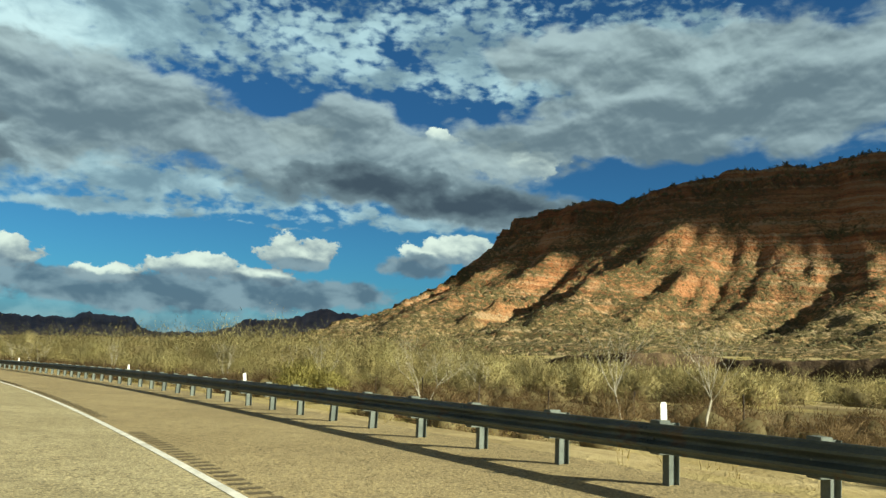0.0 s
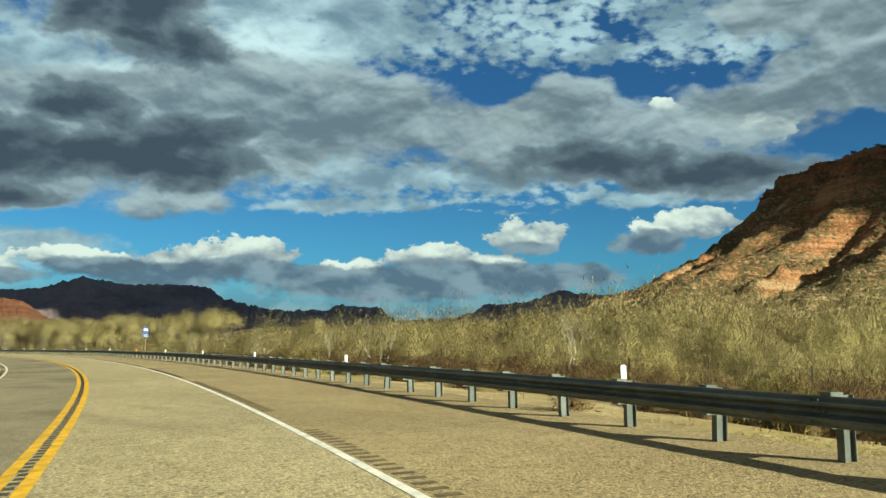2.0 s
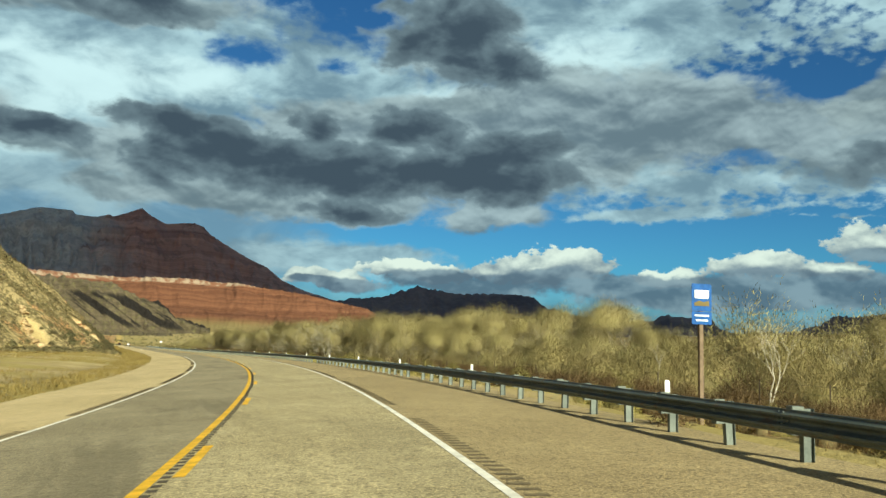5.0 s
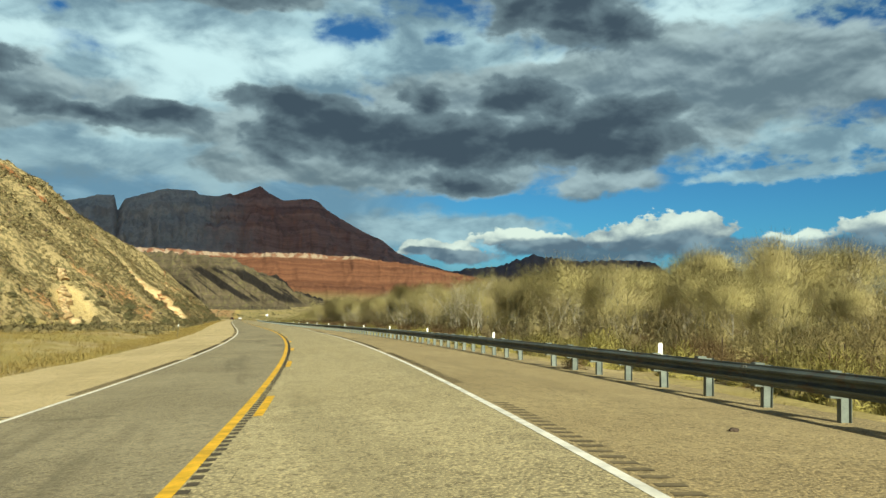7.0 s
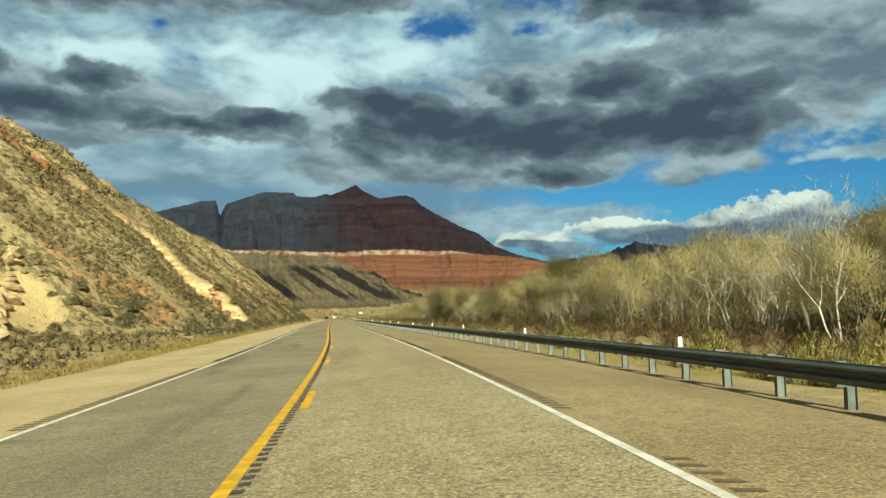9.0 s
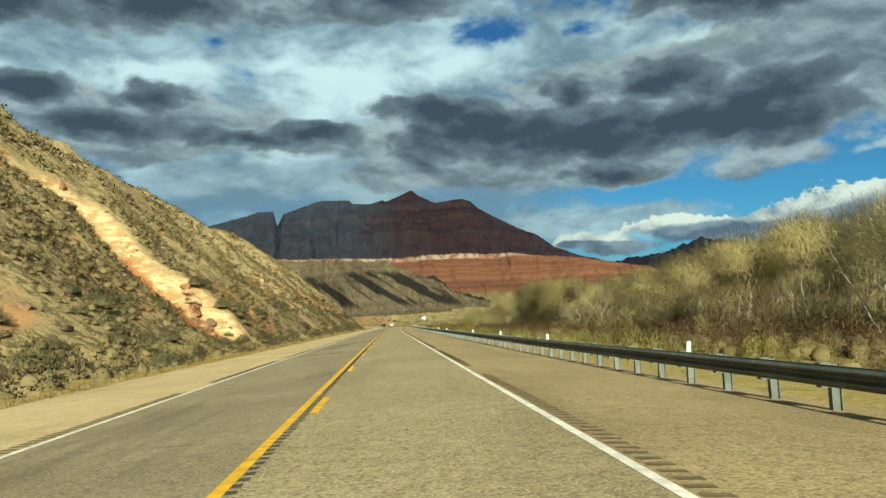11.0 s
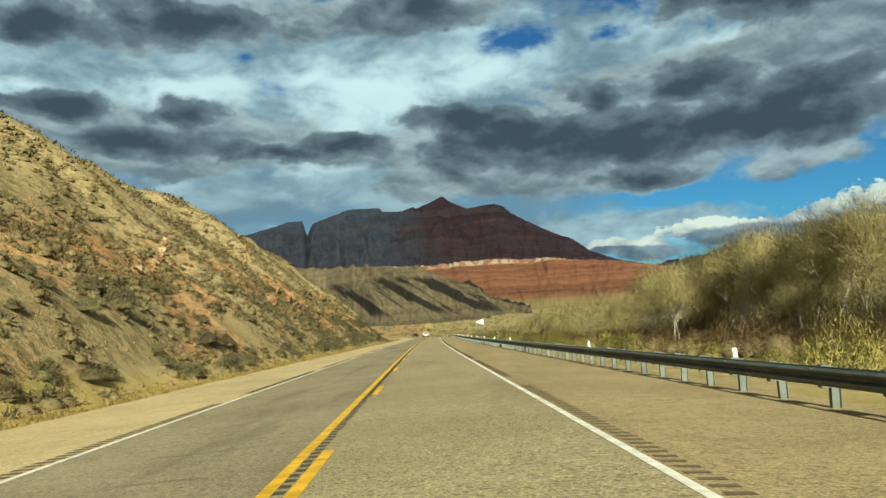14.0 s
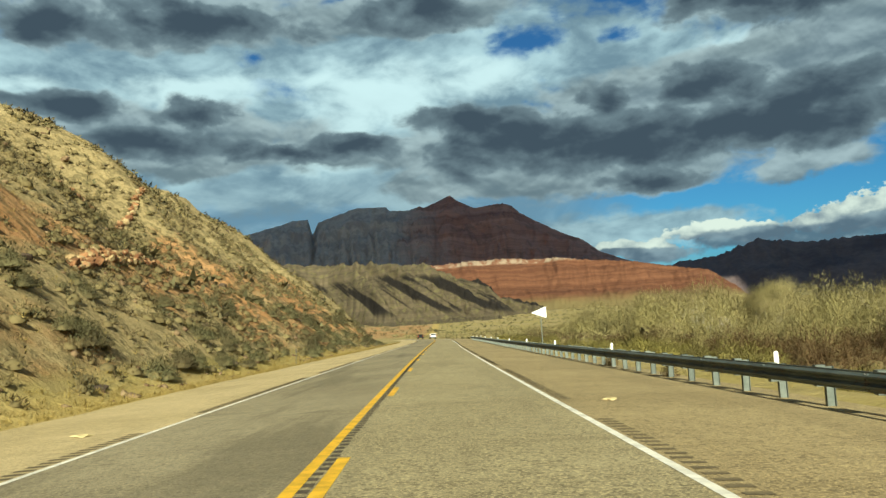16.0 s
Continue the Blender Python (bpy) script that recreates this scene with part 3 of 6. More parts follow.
def fast_mesh(name, verts, faces, mat, smooth=False, normals=None, core_faces=0):
    """verts (n, 3), faces (m, 3 or 4), by numpy; normals give soft foliage its rounded shading."""
    verts, faces = np.asarray(verts, np.float32), np.asarray(faces, np.int32)
    me = bpy.data.meshes.new(name)
    k = faces.shape[1]
    me.vertices.add(len(verts))
    me.vertices.foreach_set("co", verts.ravel())
    me.loops.add(faces.size)
    me.loops.foreach_set("vertex_index", faces.ravel())
    me.polygons.add(len(faces))
    me.polygons.foreach_set("loop_start", np.arange(0, faces.size, k, dtype=np.int32))
    if smooth:
        me.polygons.foreach_set("use_smooth", np.ones(len(faces), bool))
    me.materials.append(mat)
    if core_faces:
        # the first faces are the core, browned in place of the plant's shaded inside
        me.materials.append(M_CORE_SHADE)
        me.polygons.foreach_set("material_index", (np.arange(len(faces)) < core_faces).astype(np.int32))
    me.update(calc_edges=True)
    if normals is None:
        me.validate()
    else:
        me.normals_split_custom_set_from_vertices(np.asarray(normals, np.float32))
    return me


def part(name, bm, mat, parent, label=""):
    me = bpy.data.meshes.new(name)
    bm.to_mesh(me)
    bm.free()
    me.materials.append(mat)
    ob = new(name, me)
    ob.parent = parent
    if label:
        tagged(ob, label)
    return ob


def box(bm, x0, y0, z0, x1, y1, z1, bevel=0.0):
    r = bmesh.ops.create_cube(bm, size=1.0, matrix=Matrix.Translation(((x0 + x1) / 2, (y0 + y1) / 2, (z0 + z1) / 2)) @ Matrix.Diagonal((x1 - x0, y1 - y0, z1 - z0, 1)))
    if bevel:
        edges = {e for v in r["verts"] for e in v.link_edges}
        bmesh.ops.bevel(bm, geom=list(edges), offset=bevel, segments=2, affect="EDGES")
    return bm


def extruded(bm, outline, axis_from, axis_to, y_axis=False):
    """A closed outline of (a, b) run along x (or y) from one value to another."""
    mk = (lambda t, a, b: (a, t, b)) if y_axis else (lambda t, a, b: (t, a, b))
    A = [bm.verts.new(mk(axis_from, *o)) for o in outline]
    B = [bm.verts.new(mk(axis_to, *o)) for o in outline]
    n = len(outline)
    for i in range(n):
        bm.faces.new((A[i], A[(i + 1) % n], B[(i + 1) % n], B[i]))
    bm.faces.new(A[::-1])
    bm.faces.new(B)
    bmesh.ops.recalc_face_normals(bm, faces=bm.faces)
    return bm


# smooth lattice noise on arrays
_tab = np.random.RandomState(7).rand(256, 256).astype(np.float32)


def vnoise(x, y):
    xi, yi = np.floor(x).astype(int), np.floor(y).astype(int)
    u, v = x - xi, y - yi
    u, v = u * u * (3 - 2 * u), v * v * (3 - 2 * v)
    a = _tab[xi & 255, yi & 255]
    b = _tab[(xi + 1) & 255, yi & 255]
    c = _tab[xi & 255, (yi + 1) & 255]
    d = _tab[(xi + 1) & 255, (yi + 1) & 255]
    return (a * (1 - u) + b * u) * (1 - v) + (c * (1 - u) + d * u) * v


def fbm(x, y, octaves=5, gain=0.5):
    s, a, f, tot = 0.0, 1.0, 1.0, 0.0
    for i in range(octaves):
        s = s + a * vnoise(x * f + 17.3 * i, y * f + 9.1 * i)
        tot += a
        a *= gain
        f *= 2.03
    return s / tot


def ridged(x, y, octaves=5, gain=0.5):
    s, a, f, tot = 0.0, 1.0, 1.0, 0.0
    for i in range(octaves):
        s = s + a * (1 - np.abs(2 * vnoise(x * f + 31.7 * i, y * f + 5.9 * i) - 1))
        tot += a
        a *= gain
        f *= 2.1
    return s / tot


def sstep(a, b, v):
    t = np.clip((v - a) / (b - a), 0, 1)
    return t * t * (3 - 2 * t)


# ---------------------------------------------------------------- the road's line
SG = np.arange(-60.0, 1301.0, 1.0)
KNOT_S = np.arange(-40.0, 1000.0, 60.0)
KNOT_K = [0.00276, 0.00252, 0.00228, 0.00207, 0.00208, 0.00165, 0.00098, -0.00012, 2e-05, -0.00011, -0.00014, -6e-05, 0.0004, 0.0012, 0.0012, 0.0008, 0.0, 0.0]
TH = np.cumsum(np.interp(SG, KNOT_S, KNOT_K))
TH = TH - np.interp(500.0, SG, TH) + radians(0.9860)
CX, CY = np.cumsum(-np.sin(TH)), np.cumsum(np.cos(TH))
CX, CY = CX - np.interp(0.0, SG, CX), CY - np.interp(0.0, SG, CY)
BANK_S = [-50, 100, 200, 300, 400, 600, 1000]
BANK_R = np.interp(SG, BANK_S, [0.0127, 0.0289, 0.0666, 0.0532, 0.0313, -0.0552, -0.038])
BANK_L = np.interp(SG, BANK_S, [0.0597, 0.0994, 0.0843, 0.0434, 0.0282, 0.0275, 0.0238])
BANK_S2 = np.interp(SG, BANK_S, [0.0193, 0.0322, 0.0081, -0.0356, -0.0686, -0.0344, -0.0425])
W_R, W_L, RAIL_L, RAIL_H = 3.538, 3.675, 7.663, 0.665


def road_z(s, l):
    s, l = np.asarray(s, float), np.asarray(l, float)
    r, lft, sh = np.interp(s, SG, BANK_R), np.interp(s, SG, BANK_L), np.interp(s, SG, BANK_S2)
    return np.where(l < 0, lft * l, np.where(l < W_R, r * l, r * W_R + sh * (l - W_R)))


def road_xyz(s, l, dz=0.0):
    s, l = np.broadcast_arrays(np.asarray(s, float), np.asarray(l, float))
    th = np.interp(s, SG, TH)
    return np.stack([np.interp(s, SG, CX) + l * np.cos(th), np.interp(s, SG, CY) + l * np.sin(th), road_z(s, l) + dz], -1)


def road_sl(x, y):
    """The nearest place on the road's line, for arrays."""
    sh = np.shape(x)
    x, y = np.ravel(x).astype(float), np.ravel(y).astype(float)
    S, L = np.zeros(len(x)), np.zeros(len(x))
    k = np.arange(0, len(SG), 6)
    for a in range(0, len(x), 20000):
        b = slice(a, a + 20000)
        d = (x[b, None] - CX[k]) ** 2 + (y[b, None] - CY[k]) ** 2
        j = k[d.argmin(1)]
        along = -(x[b] - CX[j]) * np.sin(TH[j]) + (y[b] - CY[j]) * np.cos(TH[j])
        S[b] = SG[j] + along
        L[b] = (x[b] - CX[j]) * np.cos(TH[j]) + (y[b] - CY[j]) * np.sin(TH[j])
    return S.reshape(sh), L.reshape(sh)


def road_pose(s, l, dz=0.0, turn=0.0):
    p = road_xyz(s, l, dz)
    return pose(p[0], p[1], p[2], 0, 0, math.degrees(np.interp(s, SG, TH)) + turn)


# ---------------------------------------------------------------- the ground's height
def hill_base(y):
    b = 74.5 - 26.0 * sstep(400.0, 300.0, y) - 40.0 * sstep(310.0, 230.0, y)
    return b - 45.0 * sstep(640.0, 900.0, y)


def rib_y(x):
    return 435.5 + 10.0 * np.exp(-((x - 52.0) / 7.5) ** 2) - 14.0 * sstep(45.0, 37.0, x)


def ground_z(x, y):
    x, y = np.asarray(x, float), np.asarray(y, float)
    s, l = road_sl(x, y)
    near = road_z(np.clip(s, -50, 1300), np.clip(l, -8.4, 8.6))
    n = fbm(x / 9.0, y / 9.0, 4)
    big = fbm(x / 60.0, y / 60.0, 4)
    # towards the river: a bank, then a low flat
    right = near - 0.10 - 0.75 * sstep(9.0, 16.0, l) - 0.7 * sstep(18.0, 30.0, l) + (n - 0.5) * 0.9 * sstep(8.6, 16.0, l) + (big - 0.5) * 2.0 * sstep(20.0, 60.0, l)
    # towards the hill: a shallow ditch, then rough ground
    left = near - 0.08 - 0.25 * sstep(-8.6, -10.5, l) * sstep(-16.0, -12.0, l) + (n - 0.5) * 0.7 * sstep(-9.0, -14.0, l) + (big - 0.5) * 2.5 * sstep(-14.0, -50.0, l)
    g = np.where(l > 0, right, left)
    g = np.where(np.abs(l) < 8.6, near - 0.12, g)
    # the hillside
    wob = (fbm(x / 14.0 + 3.0, y / 14.0, 3) - 0.5) * 7.0
    u = np.maximum(hill_base(y) - x + wob * sstep(0.0, 14.0, hill_base(y) - x), 0.0)
    crest = 37.0 - 5.5 * sstep(470.0, 545.0, y) - 5.0 * sstep(590.0, 700.0, y) - 26.5 * sstep(770.0, 930.0, y)
    crest = crest * sstep(215.0, 330.0, y) + 2.0 * (fbm(y / 11.0, x * 0 + 4.0, 3) - 0.5)
    rise = 0.86 * u * u / (u + 3.2)
    k = 3.5
    h = -k * np.log(np.exp(-rise / k) + np.exp(-np.maximum(crest + 0.06 * np.maximum(u - 45.0, 0.0), 0.0) / k) + 1e-12)
    h = np.maximum(h, 0.0)
    gully = ridged(y / 23.0, x / 55.0, 4)
    ledge = fbm(x / 5.0, y / 8.0, 3)
    h = h * (0.80 + 0.33 * gully) + (ledge - 0.5) * 1.5 * sstep(2.0, 6.0, h)
    # small rock steps low on the slope
    cut = sstep(0.45, 0.7, fbm(y / 17.0 + 40.0, x * 0.0, 3))
    h = h + cut * 1.2 * sstep(2.5, 6.0, u) * sstep(22.0, 8.0, u) * sstep(330.0, 380.0, y)
    # a cream rib of rock with a scarp on its south side, and a washed-out scar further south
    d = rib_y(x) + 3.0 * (fbm(x / 3.0, y / 9.0, 3) - 0.5) - y
    h = h - 2.6 * sstep(-0.5, 2.2, d) * sstep(18.0, 6.0, d) * sstep(73.0, 69.5, x) * sstep(38.0, 46.0, x)
    scar = np.hypot((x - 58.5) / 4.0, (y - 363.0) / 7.5) + 0.5 * (fbm(x / 3.5, y / 3.5, 3) - 0.5)
    h = h - 1.6 * sstep(1.0, 0.75, scar)
    h = np.maximum(h, 0.0)
    g = g + np.where(x < hill_base(y) + 2.0, h, 0.0)
    # the valley floor climbs gently far ahead
    g = g + 26.0 * sstep(760.0, 1900.0, y) * sstep(700.0, 250.0, np.abs(x - 60.0)) + 14.0 * sstep(900.0, 3200.0, y)
    # and towards the mesa on the river's far side
    g = g + 22.0 * sstep(230.0, 620.0, x) * sstep(1500.0, 700.0, y)
    return g


def spaced(a, b, fine0, fine1, step, grow):
    """Coordinates from a to b, evenly set between fine0 and fine1 and ever wider outside."""
    mid = list(np.arange(fine0, fine1 + step / 2, step))
    lo, d, v = [], step, fine0
    while v > a:
        d *= grow
        v = max(a, v - d)
        lo.append(v)
    hi, d, v = [], step, mid[-1]
    while v < b:
        d *= grow
        v = min(b, v + d)
        hi.append(v)
    return np.array(lo[::-1] + mid + hi)


def grid_faces(nu, nv):
    i = np.arange(nu - 1)[:, None] * nv + np.arange(nv - 1)[None]
    return np.stack([i, i + nv, i + nv + 1, i + 1], -1).reshape(-1, 4)


gx = spaced(-4900.0, 4900.0, 22.0, 130.0, 1.1, 1.08)
gy = spaced(-4900.0, 4900.0, 0.0, 680.0, 1.5, 1.07)
GX, GY = np.meshgrid(gx, gy, indexing="ij")
GZ = ground_z(GX, GY)
ground = new("ground", fast_mesh("ground", np.stack([GX, GY, GZ], -1).reshape(-1, 3), grid_faces(len(gx), len(gy)), M_GROUND, True))
tagged(ground, "dry desert ground of tan dirt, yellow grass and red hillside soil", "ground", kind="structure")


def height_at(x, y):
    """The built sheet's own height, by its grid."""
    x, y = np.atleast_1d(np.asarray(x, float)), np.atleast_1d(np.asarray(y, float))
    i = np.clip(np.searchsorted(gx, x) - 1, 0, len(gx) - 2)
    j = np.clip(np.searchsorted(gy, y) - 1, 0, len(gy) - 2)
    u, v = (x - gx[i]) / (gx[i + 1] - gx[i]), (y - gy[j]) / (gy[j + 1] - gy[j])
    return (GZ[i, j] * (1 - u) + GZ[i + 1, j] * u) * (1 - v) + (GZ[i, j + 1] * (1 - u) + GZ[i + 1, j + 1] * u) * v


# ---------------------------------------------------------------- the road
def ribbon(name, l0, l1, s0, s1, dz, mat, step=2.0, cols=2, wobble=0.0):
    ss = np.arange(s0, s1 + step / 2, step)
    ls = np.linspace(l0, l1, cols)
    S, L = np.meshgrid(ss, ls, indexing="ij")
    if wobble:
        edge = (fbm(ss / 1.7, ss * 0 + l0, 4) - 0.5) * wobble
        L = L + edge[:, None] * (np.arange(cols) == (0 if abs(l0) > abs(l1) else cols - 1))
    return new(name, fast_mesh(name, road_xyz(S, L, dz).reshape(-1, 3), grid_faces(len(ss), cols)[:, ::-1], mat, True))


tagged(ribbon("road_lane_right", 0.0, W_R, -60, 1250, 0.0, M_LANE, 2.0, 4), "grey-tan chip-sealed asphalt driving lane with worn grain", "road", kind="structure")
tagged(ribbon("road_lane_left", -W_L, 0.0, -60, 1250, 0.0, M_LANE_FAR, 2.0, 4), "darker worn asphalt oncoming lane with tyre streaks", "road", kind="structure")
tagged(ribbon("shoulder_right", W_R, 8.55, -60, 1250, 0.0, M_SHOULDER, 1.0, 6, 0.25), "wide tan chip-sealed shoulder beside the guardrail", "pavement", kind="structure")
tagged(ribbon("shoulder_left", -8.1, -W_L, -60, 1250, 0.0, M_GRAVEL, 1.0, 6, 0.5), "tan gravelly shoulder on the hill side", "pavement", kind="structure")
tagged(ribbon("white_edge_line", W_R - 0.035, W_R + 0.08, -60, 1250, 0.005, M_WHITE), "solid white painted edge line", "road marking", kind="structure")
tagged(ribbon("white_edge_line", -W_L - 0.055, -W_L + 0.055, -60, 1250, 0.005, M_WHITE), "solid white painted edge line", "road marking", kind="structure")
tagged(ribbon("yellow_centre_line", -0.08, 0.06, -60, 1250, 0.005, M_YELLOW), "solid yellow painted centre line", "road marking", kind="structure")
tagged(ribbon("yellow_centre_line", 0.19, 0.33, -60, 180, 0.005, M_YELLOW), "solid yellow painted centre line", "road marking", kind="structure")
for k in range(-5, 40):
    a = 252.0 + 12.2 * k
    tagged(ribbon("yellow_dash", 0.19, 0.33, a, a + 3.1, 0.005, M_YELLOW, 1.03), "short yellow painted passing dash", "road marking", group="passing dashes", kind="structure")


def grooves(name, l0, l1, places, length, mat):
    """Milled rumble grooves: shallow troughs with a lowered middle, coloured dark for shade and dirt."""
    V, F = [], []
    for s in places:
        a = len(V)
        w = 0.02 * random.uniform(-1, 1)
        for ds, dz in ((0.0, 0.006), (length * 0.5, 0.003), (length, 0.006)):
            V += [tuple(road_xyz(s + ds, l0 + w, dz)), tuple(road_xyz(s + ds, l1 + w, dz))]
        F += [(a, a + 1, a + 3, a + 2), (a + 2, a + 3, a + 5, a + 4)]
    ob = mesh_object(name, V, F, mat)
    tagged(ob, "row of milled rumble grooves in the asphalt, coloured dark for their shade and dirt", "rumble strip", kind="stuff")


grooves("rumble_strip", W_R + 0.14, W_R + 0.38, [s for k in range(0, 40) for s in np.arange(508.3 - 18.3 * (27 - k) - 14.6, 508.3 - 18.3 * (27 - k), 0.32)], 0.13, M_GROOVE_SOFT)
grooves("rumble_strip", 0.07, 0.18, list(np.arange(0.0, 700.0, 0.31)), 0.17, M_GROOVE)
grooves("rumble_strip", -W_L - 0.38, -W_L - 0.10, [s for k in range(0, 40) for s in np.arange(20 + 18.3 * k, 34.6 + 18.3 * k, 0.32)], 0.17, M_GROOVE_SOFT)

# ---------------------------------------------------------------- the guardrail
GAP = 1.905
RAIL_S0, POSTS = 11.85 + 15.24 * 2 - GAP * 2, 342
guardrail = new("guardrail")
guardrail.location = tuple(road_xyz(RAIL_S0, RAIL_L))
tagged(guardrail, "dark weathered steel guardrail on galvanised posts along the shoulder", "guardrail")
inv = guardrail.matrix_basis.inverted()


def beam_mesh():
    """A W-shaped beam, 3.81 m long with a lap, standing on its profile (y across, z up, x along)."""
    prof = [(0.0, -0.155), (-0.010, -0.150), (-0.012, -0.128), (-0.055, -0.100), (-0.082, -0.088), (-0.082, -0.060), (-0.055, -0.048), (-0.008, -0.020), (-0.002, 0.0),
            (-0.008, 0.020), (-0.055, 0.048), (-0.082, 0.060), (-0.082, 0.088), (-0.055, 0.100), (-0.012, 0.128), (-0.010, 0.150), (0.0, 0.155)]
    back = [(y + 0.006, z) for y, z in prof[::-1]]
    bm = bmesh.new()
    extruded(bm, prof + back, 0.0, 3.81 + 0.16)
    # splice bolts
    for bx in (0.05, 0.14):
        for bz in (-0.11, -0.03, 0.03, 0.11):
            bmesh.ops.create_cone(bm, cap_ends=True, segments=6, radius1=0.014, radius2=0.010, depth=0.02, matrix=Matrix.Translation((bx, -0.05, bz)) @ Euler((radians(90), 0, 0)).to_matrix().to_4x4())
    me = bpy.data.meshes.new("beam")
    bm.to_mesh(me)
    bm.free()
    me.materials.append(M_RAIL)
    return me


def post_mesh():
    """An I-section steel post."""
    bm = bmesh.new()
    h0, h1 = -0.55, 0.66
    box(bm, -0.05, 0.0, h0, 0.05, 0.007, h1)
    box(bm, -0.05, 0.143, h0, 0.05, 0.150, h1)
    box(bm, -0.003, 0.007, h0, 0.003, 0.143, h1 - 0.002)
    me = bpy.data.meshes.new("post")
    bm.to_mesh(me)
    bm.free()
    me.materials.append(M_POST)
    return me


def block_mesh():
    """The spacer between beam and post."""
    bm = bmesh.new()
    box(bm, -0.075, -0.165, 0.33, 0.075, -0.002, 0.69, 0.006)
    box(bm, -0.012, -0.19, 0.48, 0.012, -0.164, 0.505)
    me = bpy.data.meshes.new("spacer_block")
    bm.to_mesh(me)
    bm.free()
    me.materials.append(M_POST)
    return me


def delineator_mesh(mat):
    bm = bmesh.new()
    extruded(bm, [(-0.045, 0.42), (0.045, 0.42), (0.045, 0.86), (0.03, 0.885), (-0.03, 0.885), (-0.045, 0.86)], 0.152, 0.158, True)
    me = bpy.data.meshes.new("delineator")
    bm.to_mesh(me)
    bm.free()
    me.materials.append(mat)
    return me


BEAM, POST, BLOCK, DELIN, DELIN_O = beam_mesh(), post_mesh(), block_mesh(), delineator_mesh(M_DELIN), delineator_mesh(M_ORANGE)
rng = random.Random(3)


def rail_part(name, me, m, label=""):
    ob = new(name, me)
    ob.parent = guardrail
    ob.matrix_basis = inv @ m
    if label:
        tagged(ob, label)
    return ob


missing = {96, 119}
for i in range(POSTS):
    s = RAIL_S0 + GAP * i
    lean = pose(0, 0, 0, rng.gauss(0, 1.0), rng.gauss(0, 1.2), rng.gauss(0, 2.0))
    if i not in missing:
        # local y points away from the road
        m = Matrix.Translation(road_xyz(s, RAIL_L + 0.20, rng.gauss(0, 0.008))) @ pose(0, 0, 0, 0, 0, math.degrees(np.interp(s, SG, TH)) + 90 - 180) @ lean
        rail_part("post", POST, m)
        rail_part("spacer_block", BLOCK, m)
    if i % 2 == 0:
        a, b = road_xyz(s, RAIL_L + 0.03, RAIL_H - 0.155), road_xyz(s + 3.81, RAIL_L + 0.03, RAIL_H - 0.155)
        d = b - a
        m = Matrix.Translation(a) @ pose(0, 0, 0, rng.gauss(0, 0.6), -math.degrees(math.atan2(d[2], math.hypot(d[0], d[1]))), math.degrees(math.atan2(d[1], d[0])))
        # the beam's hollow side faces the posts
        rail_part("beam", BEAM, m @ Matrix.Diagonal((1, -1, 1, 1)))
    k = i - 2
    if k % 8 == 0 and k // 8 not in (3, 26, 30):
        orange = abs(s - 182.0) < 9
        m = Matrix.Translation(road_xyz(s, RAIL_L + 0.20)) @ pose(0, 0, 0, 0, 0, math.degrees(np.interp(s, SG, TH)) - 90) @ pose(0, 0, 0, rng.gauss(0, 2), rng.gauss(0, 3), 90) @ Matrix.Translation((0, -0.155, 0))
        rail_part("delineator", DELIN_O if orange else DELIN, m, "orange plastic delineator with a white top" if orange else "white plastic delineator")


# ---------------------------------------------------------------- landforms
def landform(name, X, Y, Z, mat, label, category):
    me = fast_mesh(name, np.stack([X, Y, Z], -1).reshape(-1, 3), grid_faces(*X.shape), mat, True)
    return tagged(new(name, me), label, category, kind="structure")


def polar(az0, az1, n, r0, r1, m, ox=70.0, oy=250.0):
    A, R = np.meshgrid(np.radians(np.linspace(az0, az1, n)), np.linspace(r0, r1, m), indexing="ij")
    return A, R, ox + R * np.sin(A), oy + R * np.cos(A)


# the mesa across the river: talus slopes with gullies under a cliffed rim
mx, my = np.arange(330.0, 1500.0, 5.0), np.arange(-420.0, 1130.0, 5.0)
X, Y = np.meshgrid(mx, my, indexing="ij")
rim_x = 1045.0 + 60.0 * sstep(420.0, 560.0, Y) + 190.0 * sstep(560.0, 690.0, Y) + 900.0 * sstep(690.0, 1000.0, Y) + 60.0 * (fbm(Y / 130.0, Y * 0, 4) - 0.5)
rim_x = rim_x + 26.0 * (fbm(Y / 24.0, Y * 0 + 9.0, 3) - 0.5)
rim_z = 232.0 + 26.0 * sstep(420.0, 240.0, Y) + 22.0 * sstep(240.0, -150.0, Y) - 10.0 * sstep(640.0, 720.0, Y)
rim_z = rim_z + 12.0 * (fbm(Y / 60.0, Y * 0 + 2.0, 4) - 0.5)
d = rim_x - X
foot = 9.0 + 14.0 * sstep(330.0, 560.0, X)
spur = ridged(Y / 150.0 + 0.0009 * X, X / 900.0, 3)
gul = ridged(Y / 46.0, X / 240.0, 4)
u = np.clip(d / 470.0, 0, 1.6)
talus = (rim_z - 46.0) * np.exp(-2.1 * u) + 18.0 * (1 - u)
talus = talus + (spur - 0.6) * 62.0 * sstep(0.03, 0.30, u) * sstep(1.15, 0.45, u) + (gul - 0.6) * 30.0 * sstep(0.0, 0.15, u) * sstep(1.2, 0.5, u)
talus = talus + (fbm(X / 18.0, Y / 18.0, 4) - 0.5) * 10.0
steps = talus + (fbm(X / 9.0, Y / 9.0, 3) - 0.5) * 7.0
cliff1 = sstep(2.0, -6.0, d) * 28.0
cliff2 = sstep(-34.0, -46.0, d) * 20.0
